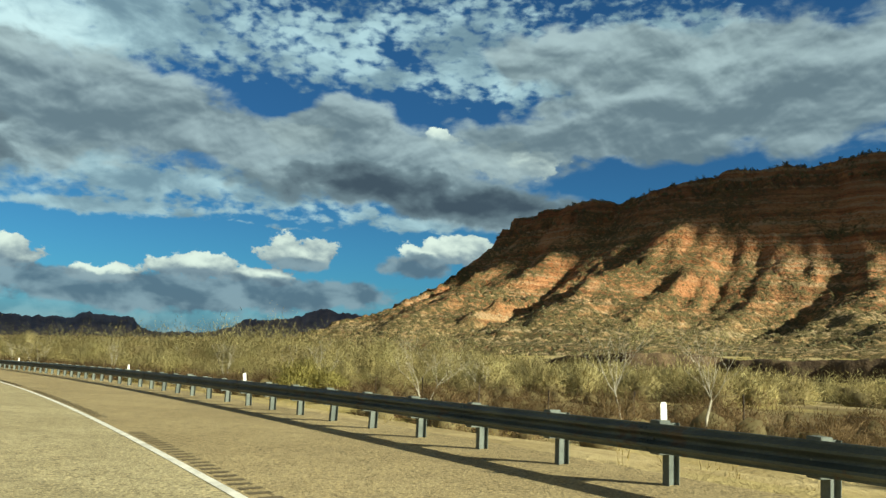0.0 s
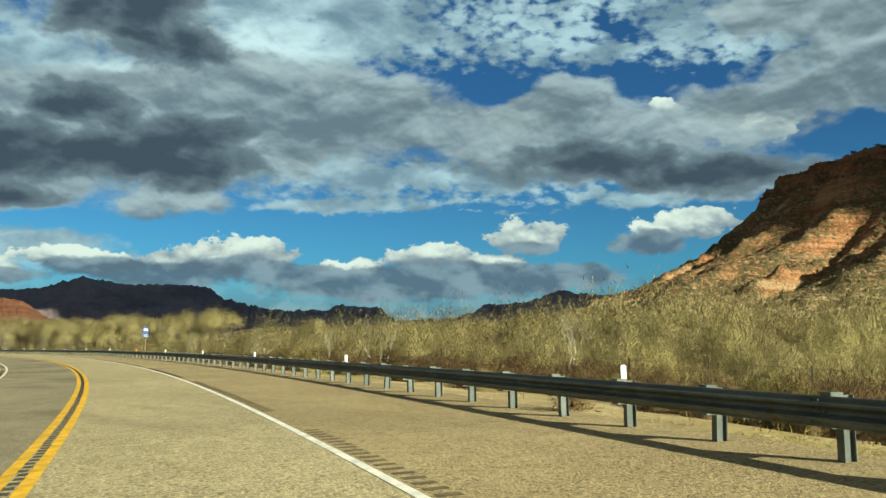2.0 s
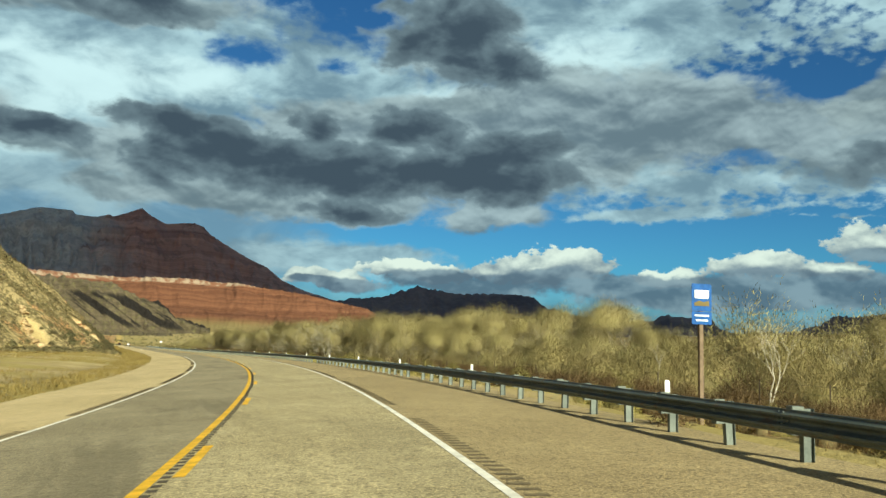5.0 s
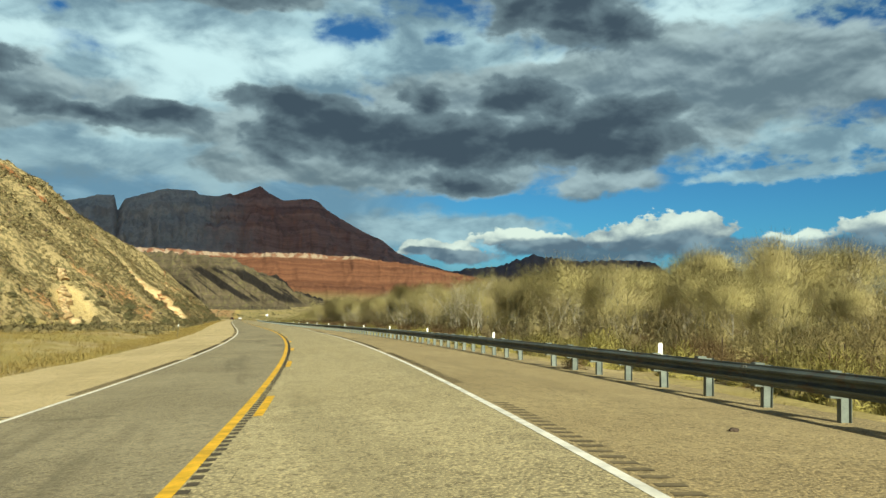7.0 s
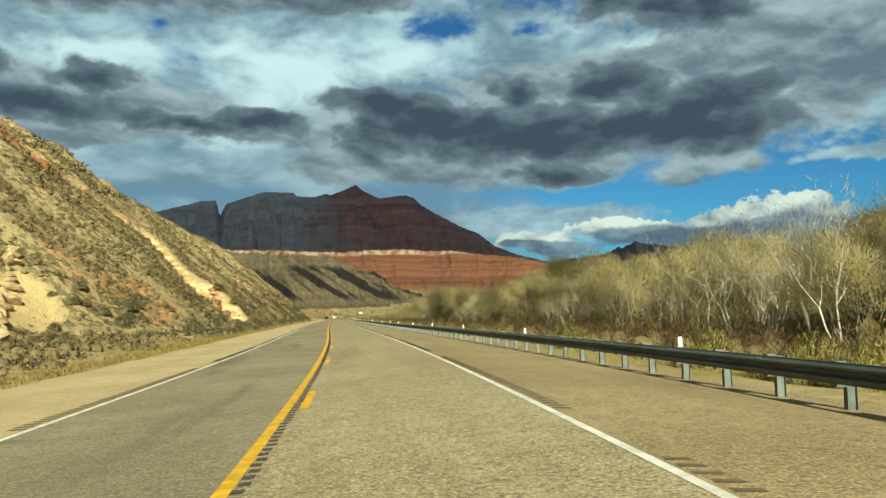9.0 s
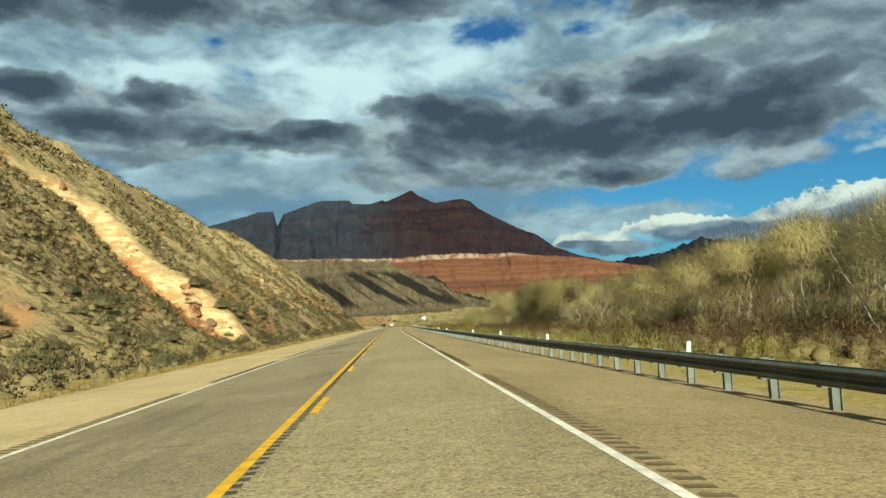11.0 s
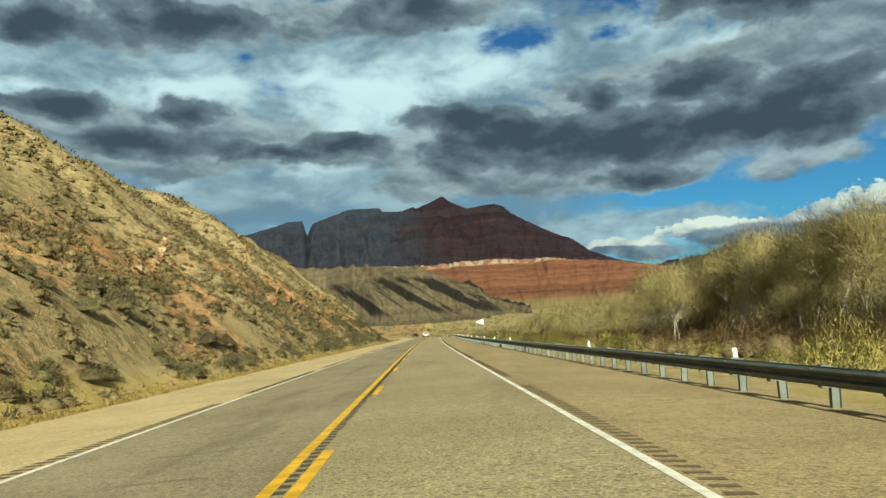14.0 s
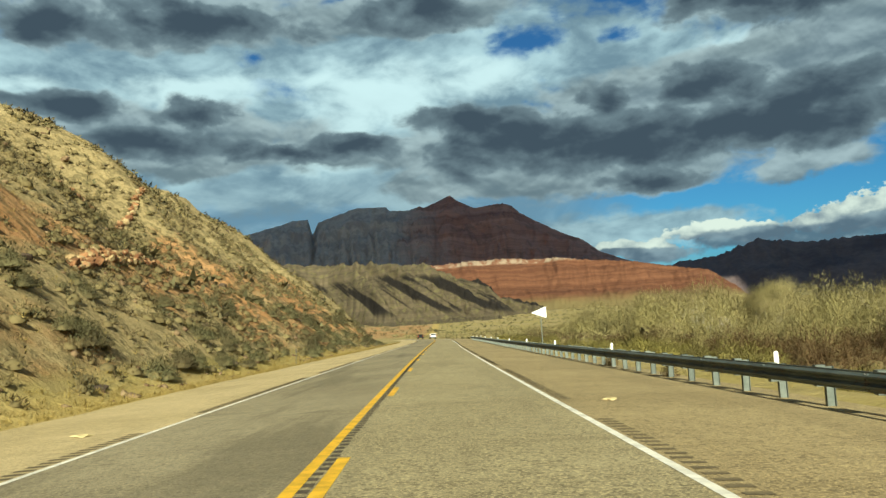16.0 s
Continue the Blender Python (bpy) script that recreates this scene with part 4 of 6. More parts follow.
top = rim_z - 46.0 + cliff1 + cliff2 + 0.07 * np.clip(-d, 0, 500.0) + (fbm(X / 16.0, Y / 16.0, 4) - 0.5) * 9.0
Z = np.where(d > 0, np.maximum(steps, foot - 14.0 * sstep(560.0, 340.0, X)), top)
Z = Z - 60.0 * sstep(900.0, 1120.0, Y) * sstep(1500.0, 1000.0, X) - 20.0 * sstep(430.0, 335.0, X)
landform("mesa", X, Y, Z, M_MESA, "red and cream layered mesa with scrubby talus slopes and a dark cliffed rim", "mesa")

# its scrub and the junipers along its rim
MESA = (mx, my, Z.copy(), rim_x[0])


def mesa_top(x, y):
    i, j = np.clip(((x - mx[0]) / 5.0), 0, len(mx) - 2), np.clip(((y - my[0]) / 5.0), 0, len(my) - 2)
    a, b = i.astype(int), j.astype(int)
    u, v = i - a, j - b
    zz = MESA[2]
    return (zz[a, b] * (1 - u) + zz[a + 1, b] * u) * (1 - v) + (zz[a, b + 1] * (1 - u) + zz[a + 1, b + 1] * u) * v


# the river's dark cut bank, a terrace that ends in a steep crumbling face
A, R, X, Y = polar(64.0, 104.0, 220, 268.0, 430.0, 70, 30.0, 45.0)
az = np.degrees(A)
face = 292.0 + 26.0 * (fbm(az / 5.0, az * 0 + 6.0, 4) - 0.5) + 30.0 * sstep(72.0, 64.0, az)
high = 9.2 * sstep(65.0, 71.0, az) * (0.86 + 0.28 * fbm(az / 2.2, az * 0 + 1.0, 3))
u = R - face
Z = -2.5 + (high + 2.5) * (0.22 * sstep(-14.0, 0.0, u) + 0.78 * sstep(-1.5, 3.5, u)) + (fbm(X / 4.0, Y / 4.0, 4) - 0.5) * 1.6 - 6.0 * sstep(395.0, 430.0, R)
landform("river_bank", X, Y, Z, M_BANK, "dark red-brown cut bank of the river under a scrubby terrace", "bank")

# the great dark mountain ahead: a skyline of towers over banded cliffs
A, R, X, Y = polar(-27.0, 24.0, 520, 3300.0, 4440.0, 90)
az = np.degrees(A)
sky_az = [-27, -20, -15, -14.55, -12.79, -9.88, -9.52, -8.49, -8.26, -7.83, -5.8, -5.23, -3.36, -3.18, -1.87, -1.1, -0.92, 0.24, 0.9, 1.37, 2.47, 3.61, 4.37, 4.92, 5.45, 6.17, 7.96, 9.39, 10.42, 11.82, 16.0, 24.0]
sky_el = [5.2, 5.8, 6.3, 6.9, 7.03, 7.79, 7.93, 7.97, 6.9, 7.8, 8.47, 8.63, 8.59, 8.35, 8.29, 8.55, 8.39, 8.86, 9.16, 8.75, 8.19, 8.35, 8.41, 8.18, 7.66, 7.23, 6.23, 5.6, 4.78, 4.15, 3.0, 2.4]
el = np.interp(az, sky_az, sky_el) + 0.06 * (fbm(az * 3.1, az * 0 + 1.0, 4) - 0.5) + 0.04 * (ridged(az * 6.0, az * 0, 3) - 0.5)
crest = 4100.0 * np.tan(np.radians(el)) + 1.4
u = (R - 3300.0) / (4150.0 - 3300.0)
w = u + 0.10 * (fbm(az * 1.1, R / 500.0, 4) - 0.5) * sstep(0.05, 0.3, u) * sstep(1.0, 0.85, u)
prof = np.interp(w, [0.0, 0.35, 0.46, 0.58, 0.63, 0.78, 0.82, 0.93, 1.0, 1.3], [0.12, 0.38, 0.44, 0.58, 0.66, 0.76, 0.86, 0.92, 1.0, 0.9])
Z = crest * prof
but = ridged(az * 1.1 + R / 900.0, R / 420.0, 5)
Z = Z + (but - 0.6) * 80.0 * sstep(0.05, 0.4, u) * sstep(0.95, 0.72, u) + (fbm(az * 7.0, R / 70.0, 4) - 0.5) * 34.0 * sstep(0.02, 0.2, u) * sstep(1.02, 0.92, u)
landform("mountain", X, Y, Z, M_MOUNT, "massive dark red sandstone mountain with towers, cliffs and a grey flank", "mountain")

# the low red cliff band before it, with a pale cap rock
A, R, X, Y = polar(-16.0, 22.0, 420, 2350.0, 3300.0, 60, 85.0, 372.0)
az = np.degrees(A)
el = np.interp(az, [-16, -9, -5, -1, 4.2, 7, 10.8, 14.6, 17.2, 18.6, 20, 22], [4.4, 4.7, 4.62, 4.5, 4.62, 4.5, 4.05, 3.5, 2.9, 2.0, 0.7, 0.1]) + 0.10 * (fbm(az * 2.3, az * 0, 4) - 0.5)
edge = 2900.0 + 160.0 * (fbm(az / 2.1, az * 0 + 3.0, 4) - 0.5)
crest = 2960.0 * np.tan(np.radians(el)) + 1.3
u = (R - 2350.0) / (edge - 2350.0)
prof = np.interp(u, [0.0, 0.30, 0.55, 0.80, 0.86, 0.95, 0.985, 1.2, 1.8], [0.15, 0.42, 0.50, 0.78, 0.86, 0.90, 1.0, 0.99, 0.9])
Z = crest * prof + (ridged(az * 1.6 + R / 300.0, R / 150.0, 4) - 0.6) * 20.0 * sstep(0.02, 0.3, u) * sstep(1.0, 0.88, u) + (fbm(az * 9.0, R / 40.0, 3) - 0.5) * 7.0
landform("red_cliff", X, Y, Z, M_RED, "long low red cliff band with a pale cap rock and sloping foot", "cliff")

# the dark gullied bluff behind the hill's nose
A, R, X, Y = polar(-16.0, 6.0, 300, 880.0, 1560.0, 80, 88.0, 372.0)
az = np.degrees(A)
el = np.interp(az, [-16, -10, -6.5, -1.4, -0.2, 1.2, 2.8, 3.6, 6.0], [4.9, 4.8, 4.6, 4.4, 3.75, 3.2, 2.6, 1.5, 0.6]) + 0.08 * (fbm(az * 3.0, az * 0, 3) - 0.5)
crest = 1400.0 * np.tan(np.radians(el)) + 1.3
u = (R - 880.0) / (1400.0 - 880.0)
prof = np.interp(u, [0.0, 0.25, 0.55, 0.90, 0.98, 1.3], [0.02, 0.22, 0.52, 0.90, 1.0, 1.0])
Z = crest * prof + (ridged(az * 0.55 + R / 210.0, R / 900.0, 3) - 0.62) * 70.0 * sstep(0.05, 0.35, u) * sstep(1.0, 0.8, u) + (fbm(az * 5.0, R / 22.0, 4) - 0.5) * 9.0
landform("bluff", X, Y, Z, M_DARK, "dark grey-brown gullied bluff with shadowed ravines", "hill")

# far blue-dark ridges round the rest of the horizon
A, R, X, Y = polar(9.0, 66.0, 560, 3500.0, 4300.0, 24, 50.0, 90.0)
az = np.degrees(A)
el = np.interp(az, [9, 13, 14.6, 16.5, 18.2, 19.5, 20.5, 22.5, 24.6, 27.2, 28.5, 30.3, 32, 35.4, 35.8, 39, 39.5, 41, 44, 45.5, 46.2, 49, 51.6, 52.6, 56, 60, 66],
               [2.8, 3.1, 3.4, 3.6, 4.1, 4.5, 4.35, 4.05, 4.15, 4.05, 3.2, 2.8, 2.5, 2.55, 2.95, 2.75, 2.1, 1.85, 2.0, 2.5, 3.05, 3.1, 3.95, 3.7, 3.6, 3.4, 3.0])
el = el + 0.30 * (fbm(az * 2.4, az * 0 + 7.0, 5, 0.6) - 0.5) + 0.16 * (ridged(az * 3.7, az * 0, 3) - 0.5)
crest = 4100.0 * np.tan(np.radians(el)) + 1.4
u = (R - 3500.0) / 600.0
prof = np.interp(u, [0.0, 0.4, 0.7, 1.0, 1.4], [0.1, 0.5, 0.7, 1.0, 0.95])
Z = crest * prof + (ridged(az * 0.9 + R / 700.0, R / 300.0, 4) - 0.6) * 34.0 * sstep(0.0, 0.3, u) * sstep(1.0, 0.85, u)
landform("far_ridge", X, Y, Z, M_RIDGE, "distant dark blue-brown ridge line under clouds", "ridge")


# ---------------------------------------------------------------- unseen high clouds, added to cast shadow on the mountains and the mesa's top
def shade_cloud(x0, x1, y0, y1, base, cell, cut, seed, label):
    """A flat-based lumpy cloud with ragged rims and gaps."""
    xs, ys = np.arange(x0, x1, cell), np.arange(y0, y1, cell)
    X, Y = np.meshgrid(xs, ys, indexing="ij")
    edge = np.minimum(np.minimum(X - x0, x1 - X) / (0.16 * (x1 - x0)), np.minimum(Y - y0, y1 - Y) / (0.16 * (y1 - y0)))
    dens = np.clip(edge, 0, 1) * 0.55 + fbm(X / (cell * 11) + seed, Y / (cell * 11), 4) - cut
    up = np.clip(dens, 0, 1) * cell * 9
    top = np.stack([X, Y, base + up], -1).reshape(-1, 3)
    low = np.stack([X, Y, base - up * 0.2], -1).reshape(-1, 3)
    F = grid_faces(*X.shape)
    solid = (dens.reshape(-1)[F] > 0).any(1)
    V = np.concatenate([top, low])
    ob = new("cloud", fast_mesh("cloud", V, np.concatenate([F[solid], F[solid][:, ::-1] + len(top)]), M_SHADE_CLOUD, True))
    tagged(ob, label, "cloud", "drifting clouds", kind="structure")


M_SHADE_CLOUD = mottled("cloud_vapour", (0.62, 0.64, 0.66), (0.80, 0.81, 0.82), 0.004, 0.03, 4.0, 1.0)
shade_cloud(-2400.0, 2600.0, -450.0, 1900.0, 1900.0, 55.0, 0.60, 3.0, "broad thick grey cloud, unseen, added to shade the mountain ahead")
shade_cloud(1500.0, 4800.0, -2600.0, -250.0, 1900.0, 55.0, 0.38, 9.0, "broad thick grey cloud, unseen, added to shade the far ridges")
shade_cloud(1228.0, 2600.0, -4900.0, -2900.0, 1900.0, 24.0, 0.57, 5.0, "ragged grey cloud, unseen, added to shade the mesa rim")


# ---------------------------------------------------------------- plants
R = np.random.RandomState(11)


def unit(v):
    return v / np.maximum(np.linalg.norm(v, axis=-1, keepdims=True), 1e-9)


def sticks(start, way, length, width, face=None):
    """A thin tapered blade for each start, way and length, turned towards face: vertices, faces and normals."""
    n = len(start)
    if face is None:
        face = unit(R.normal(size=(n, 3)) + np.array([0, -0.6, 0.8]))
    side = unit(np.cross(way, face + 0.35 * R.normal(size=(n, 3)))) * (np.asarray(width).reshape(-1, 1) / 2)
    tip = start + way * np.asarray(length).reshape(-1, 1)
    V = np.stack([start - side, start + side, tip], 1).reshape(-1, 3)
    N = np.repeat(unit(face + 0.22 * R.normal(size=(n, 3))), 3, axis=0)
    return V, np.arange(3 * n).reshape(-1, 3), N


def upward(n, lean):
    a = R.uniform(0, 2 * np.pi, n)
    t = np.abs(R.normal(0, lean, n))
    return np.stack([np.sin(t) * np.cos(a), np.sin(t) * np.sin(a), np.cos(t)], -1)


def broom(cx, cy, cz, radius, height, n, width, lean=0.35):
    """Plants of many fine upright stems with twigs higher up; one entry of cx... for each plant."""
    k = len(cx)
    i = np.repeat(np.arange(k), n)
    m = len(i)
    way = upward(m, lean)
    a, r = R.uniform(0, 2 * np.pi, m), radius[i] * np.sqrt(R.rand(m))
    lift = R.rand(m) ** 1.4 * 0.72
    base = np.stack([cx[i] + r * np.cos(a) * (0.35 + lift), cy[i] + r * np.sin(a) * (0.35 + lift), cz[i] - 0.05 + height[i] * lift * (1 - 0.25 * (r / radius[i]) ** 2)], -1)
    out = np.stack([np.cos(a), np.sin(a), np.zeros(m)], -1) * (0.45 * r / radius[i])[:, None]
    way = unit(way + out)
    face = unit(out * 1.6 + np.array([0, 0, 0.7]) + 0.3 * R.normal(size=(m, 3)))
    return sticks(base, way, height[i] * R.uniform(0.28, 0.62, m) * (1 - 0.45 * lift), width * R.uniform(0.6, 1.4, m), face)


def dome(cx, cy, cz, radius, height, n, size):
    """Plants with a rounded head of small leaf clumps."""
    k = len(cx)
    i = np.repeat(np.arange(k), n)
    m = len(i)
    d = unit(R.normal(size=(m, 3)))
    d[:, 2] = np.abs(d[:, 2])
    q = R.rand(m) ** 0.45
    lump = 1 + 0.25 * np.sin(d[:, 0] * 5 + i) * np.cos(d[:, 1] * 4 + 2 * i)
    p = np.stack([cx[i] + d[:, 0] * radius[i] * q * lump, cy[i] + d[:, 1] * radius[i] * q * lump, cz[i] - 0.04 + d[:, 2] * height[i] * q * lump], -1)
    return sticks(p, unit(d + 0.7 * R.normal(size=(m, 3))), size * (0.6 + radius[i]) * R.uniform(0.6, 1.4, m), size * (0.6 + radius[i]) * R.uniform(0.35, 0.8, m), unit(d + np.array([0, 0, 0.15])))


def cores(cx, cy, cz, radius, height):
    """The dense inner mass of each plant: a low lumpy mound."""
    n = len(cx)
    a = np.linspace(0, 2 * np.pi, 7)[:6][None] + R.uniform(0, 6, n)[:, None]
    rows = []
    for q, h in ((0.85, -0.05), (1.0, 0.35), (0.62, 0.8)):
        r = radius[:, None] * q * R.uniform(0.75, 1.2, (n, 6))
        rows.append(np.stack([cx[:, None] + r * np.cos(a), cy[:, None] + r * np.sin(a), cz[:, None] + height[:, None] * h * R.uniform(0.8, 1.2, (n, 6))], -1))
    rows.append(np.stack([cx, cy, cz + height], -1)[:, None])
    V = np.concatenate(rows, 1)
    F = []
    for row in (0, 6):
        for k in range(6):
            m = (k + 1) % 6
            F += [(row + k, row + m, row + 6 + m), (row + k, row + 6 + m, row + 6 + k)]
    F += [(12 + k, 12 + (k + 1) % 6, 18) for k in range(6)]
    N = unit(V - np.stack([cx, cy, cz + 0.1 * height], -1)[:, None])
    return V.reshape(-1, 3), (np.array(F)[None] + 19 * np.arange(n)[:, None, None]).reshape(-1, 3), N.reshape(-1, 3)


def haze(cx, cy, cz, radius, height, n, length, width, up=0.6):
    """Rounded plants of short twigs pointing outwards and up, thickest towards the outside."""
    k = len(cx)
    i = np.repeat(np.arange(k), n)
    m = len(i)
    d = unit(R.normal(size=(m, 3)))
    d[:, 2] = np.abs(d[:, 2])
    q = R.rand(m) ** 0.38
    lump = 1 + 0.26 * np.sin(d[:, 0] * 4 + i) * np.cos(d[:, 1] * 5 + 2.3 * i) + 0.10 * R.normal(size=m)
    p = np.stack([cx[i] + d[:, 0] * radius[i] * q * lump, cy[i] + d[:, 1] * radius[i] * q * lump, cz[i] + 0.04 + d[:, 2] * height[i] * q * lump], -1)
    way = unit(0.55 * d + 0.55 * R.normal(size=(m, 3)) + np.array([0, 0, up]))
    return sticks(p, way, length * R.uniform(0.5, 1.5, m), width * R.uniform(0.6, 1.4, m), unit(d + np.array([0, 0, 0.15])))


def plumes(lobes, n, length, width, up, rim=0.36):
    """Twigs over a heap of rounded lobes (x, y, z, radius, height), feathering out at their rims."""
    L = np.array(lobes, float)
    w = L[:, 3] * L[:, 4]
    i = R.choice(len(L), n, p=w / w.sum())
    d = unit(R.normal(size=(n, 3)))
    d[:, 2] = np.abs(d[:, 2]) * 1.15 - 0.25
    d = unit(d)
    q = np.clip(1 - np.abs(R.normal(0, rim, n)), 0.15, 1)
    p = L[i, :3] + d * np.stack([L[i, 3], L[i, 3], L[i, 4]], -1) * q[:, None]
    p[:, 2] = np.maximum(p[:, 2], 0.02)
    way = unit(0.45 * d + 0.50 * R.normal(size=(n, 3)) + np.array([0, 0, up]))
    return sticks(p, way, length * R.uniform(0.5, 1.6, n), width * R.uniform(0.6, 1.4, n), unit(d + np.array([0, 0, 0.12])))


def stuff(name, pieces, mat, label, category):
    V, F, N, o = [], [], [], 0
    core_faces = len(pieces[0][1]) if len(pieces) > 1 and len(pieces[0][0]) % 19 == 0 and len(pieces[0][0]) // 19 * 30 == len(pieces[0][1]) else 0
    for v, f, nn in pieces:
        V.append(v)
        F.append(f + o)
        N.append(nn)
        o += len(v)
    ob = new(name, fast_mesh(name, np.concatenate(V), np.concatenate(F), mat, False, np.concatenate(N), core_faces))
    return tagged(ob, label, category, kind="stuff")


def along_road(n, s0, s1, l0, l1):
    s, l = R.uniform(s0, s1, n), R.uniform(l0, l1, n)
    p = road_xyz(s, l)
    return p[:, 0], p[:, 1], height_at(p[:, 0], p[:, 1])


def clumped(x, y, z, size, cut):
    keep = fbm(x / size + 5.0, y / size, 3) > cut
    return x[keep], y[keep], z[keep]


# grass and weeds beside the road
x, y, z = clumped(*along_road(1700, 10, 660, 8.9, 15.5), 5.0, 0.48)
stuff("verge_grass", [broom(x, y, z, R.uniform(0.1, 0.3, len(x)), R.uniform(0.15, 0.5, len(x)), 12, 0.012, 0.5)], M_DRYGRASS, "sparse dry yellow grass and weeds behind the guardrail", "grass")
x, y, z = along_road(8000, 90, 720, -12.0, -8.15)
stuff("verge_grass", [broom(x, y, z, R.uniform(0.15, 0.45, len(x)), R.uniform(0.12, 0.40, len(x)), 24, 0.022, 0.6)], M_DRYGRASS, "band of golden dry grass along the hill-side shoulder", "grass")
x, y, z = clumped(*along_road(15000, 150, 380, -48.0, -8.6), 12.0, 0.36)
stuff("field_grass", [broom(x, y, z, R.uniform(0.2, 0.6, len(x)), R.uniform(0.2, 0.6, len(x)), 12, 0.02, 0.5)], M_DRYGRASS, "open field of golden dry grass inside the bend", "grass")


# single roadside bushes, a few shapes each
def bush_shapes(name, mat, count, maker, lobes=0):
    out = []
    for k in range(count):
        v, f, nn = maker()
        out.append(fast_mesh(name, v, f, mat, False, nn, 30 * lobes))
    return out


def joined(a, *more):
    for b in more:
        a = (np.concatenate([a[0], b[0]]), np.concatenate([a[1], b[1] + len(a[0])]), np.concatenate([a[2], b[2]]))
    return a


def heap(count, spread, r0, r1, tall):
    """Lobes of a bush round its middle: x, y, z, radius, height."""
    out = [(0, 0, 0, r1, tall)]
    for k in range(count):
        a, q = R.uniform(0, 2 * np.pi), spread * R.uniform(0.5, 1.0)
        r = R.uniform(r0, r1)
        out.append((q * np.cos(a), q * np.sin(a), 0.0, r, tall * R.uniform(0.55, 0.95)))
    return out


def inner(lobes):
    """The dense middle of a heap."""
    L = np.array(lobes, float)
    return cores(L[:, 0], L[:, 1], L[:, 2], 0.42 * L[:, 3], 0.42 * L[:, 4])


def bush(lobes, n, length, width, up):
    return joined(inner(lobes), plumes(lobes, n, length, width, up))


def plant(name, shapes, x, y, label, category, group, size0, size1):
    """Single bushes of their own, on the ground."""
    z = height_at(x, y)
    for i in range(len(x)):
        ob = new(name, shapes[i % len(shapes)])
        k = R.uniform(size0, size1)
        ob.matrix_basis = pose(x[i], y[i], z[i], 0, 0, R.uniform(0, 360)) @ Matrix.Diagonal((k, k, k * R.uniform(0.85, 1.2), 1))
        tagged(ob, label, category, group)


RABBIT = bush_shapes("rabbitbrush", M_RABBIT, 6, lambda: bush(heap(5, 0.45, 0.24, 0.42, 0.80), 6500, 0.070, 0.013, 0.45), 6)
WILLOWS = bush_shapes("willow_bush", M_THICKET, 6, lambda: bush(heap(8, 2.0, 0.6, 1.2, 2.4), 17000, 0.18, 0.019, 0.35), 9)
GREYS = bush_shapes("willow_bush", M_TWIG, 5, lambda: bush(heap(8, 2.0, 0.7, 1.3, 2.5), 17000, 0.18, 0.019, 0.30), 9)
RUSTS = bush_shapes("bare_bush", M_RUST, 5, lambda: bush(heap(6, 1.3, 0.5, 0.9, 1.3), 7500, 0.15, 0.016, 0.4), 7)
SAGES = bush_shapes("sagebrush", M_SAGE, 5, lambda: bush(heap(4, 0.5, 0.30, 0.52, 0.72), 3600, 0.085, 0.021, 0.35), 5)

x, y, _ = clumped(*along_road(230, 236, 690, 11.4, 17.0), 7.0, 0.50)
plant("rabbitbrush", RABBIT, x, y, "yellow-green feathery rabbitbrush growing behind the guardrail", "bush", "rabbitbrush along the rail", 1.1, 2.1)
x, y, _ = along_road(30, 100, 240, 13.5, 24.0)
plant("rabbitbrush", RABBIT, x, y, "yellow-green feathery rabbitbrush growing behind the guardrail", "bush", "rabbitbrush along the rail", 0.9, 1.9)
x, y, _ = along_road(5, 76.5, 79.0, 17.0, 20.0)
plant("rabbitbrush", RABBIT, x, y, "large yellow-green rabbitbrush close behind the guardrail", "bush", "rabbitbrush along the rail", 2.0, 2.7)


def strewn(n, s0, s1, l0, l1, apart):
    """Places along the road that keep some distance from one another."""
    out = []
    for tries in range(n * 12):
        if len(out) >= n:
            break
        s, l = R.uniform(s0, s1), l0 + (l1 - l0) * R.rand() ** 1.25
        if all((s - a) ** 2 + (l - b) ** 2 > apart * apart for a, b in out):
            out.append((s, l))
    q = np.array(out)
    p = road_xyz(q[:, 0], q[:, 1])
    return p[:, 0], p[:, 1], q[:, 0], q[:, 1]


def sized(name, shapes, x, y, size, stretch, label, group):
    z = height_at(x, y)
    for i in range(len(x)):
        ob = new(name, shapes[i % len(shapes)])
        k = size[i]
        ob.matrix_basis = pose(x[i], y[i], z[i], 0, 0, R.uniform(0, 360)) @ Matrix.Diagonal((k, k, k * stretch[i], 1))
        tagged(ob, label, "bush", group)


# willow bushes on the flat, taller away from the road and towards the woods
x, y, s, l = strewn(150, 92, 285, 22.0, 62.0, 3.0)
size = (0.66 + 0.019 * (l - 22) + 0.42 * sstep(85, 125, s)) * (0.62 + 0.38 * sstep(105, 150, s)) * R.uniform(0.75, 1.25, len(x))
sized("willow_bush", WILLOWS, x, y, size, R.uniform(0.9, 1.35, len(x)), "tall straw-yellow bare willow bush on the river flat", "willows on the flat")
x, y, s, l = strewn(95, 96, 285, 28.0, 70.0, 3.4)
size = (0.70 + 0.020 * (l - 22) + 0.45 * sstep(90, 135, s)) * (0.62 + 0.38 * sstep(105, 150, s)) * R.uniform(0.75, 1.25, len(x))
sized("willow_bush", GREYS, x, y, size, R.uniform(0.9, 1.3, len(x)), "rounded grey-tan bare willow bush on the river flat", "willows on the flat")
x, y, s, l = strewn(120, 20, 285, 19.0, 40.0, 2.4)
sized("bare_bush", RUSTS, x, y, R.uniform(0.45, 1.0, len(x)), R.uniform(0.8, 1.3, len(x)), "rust-brown bare brush on the river flat", "rusty bushes on the flat")
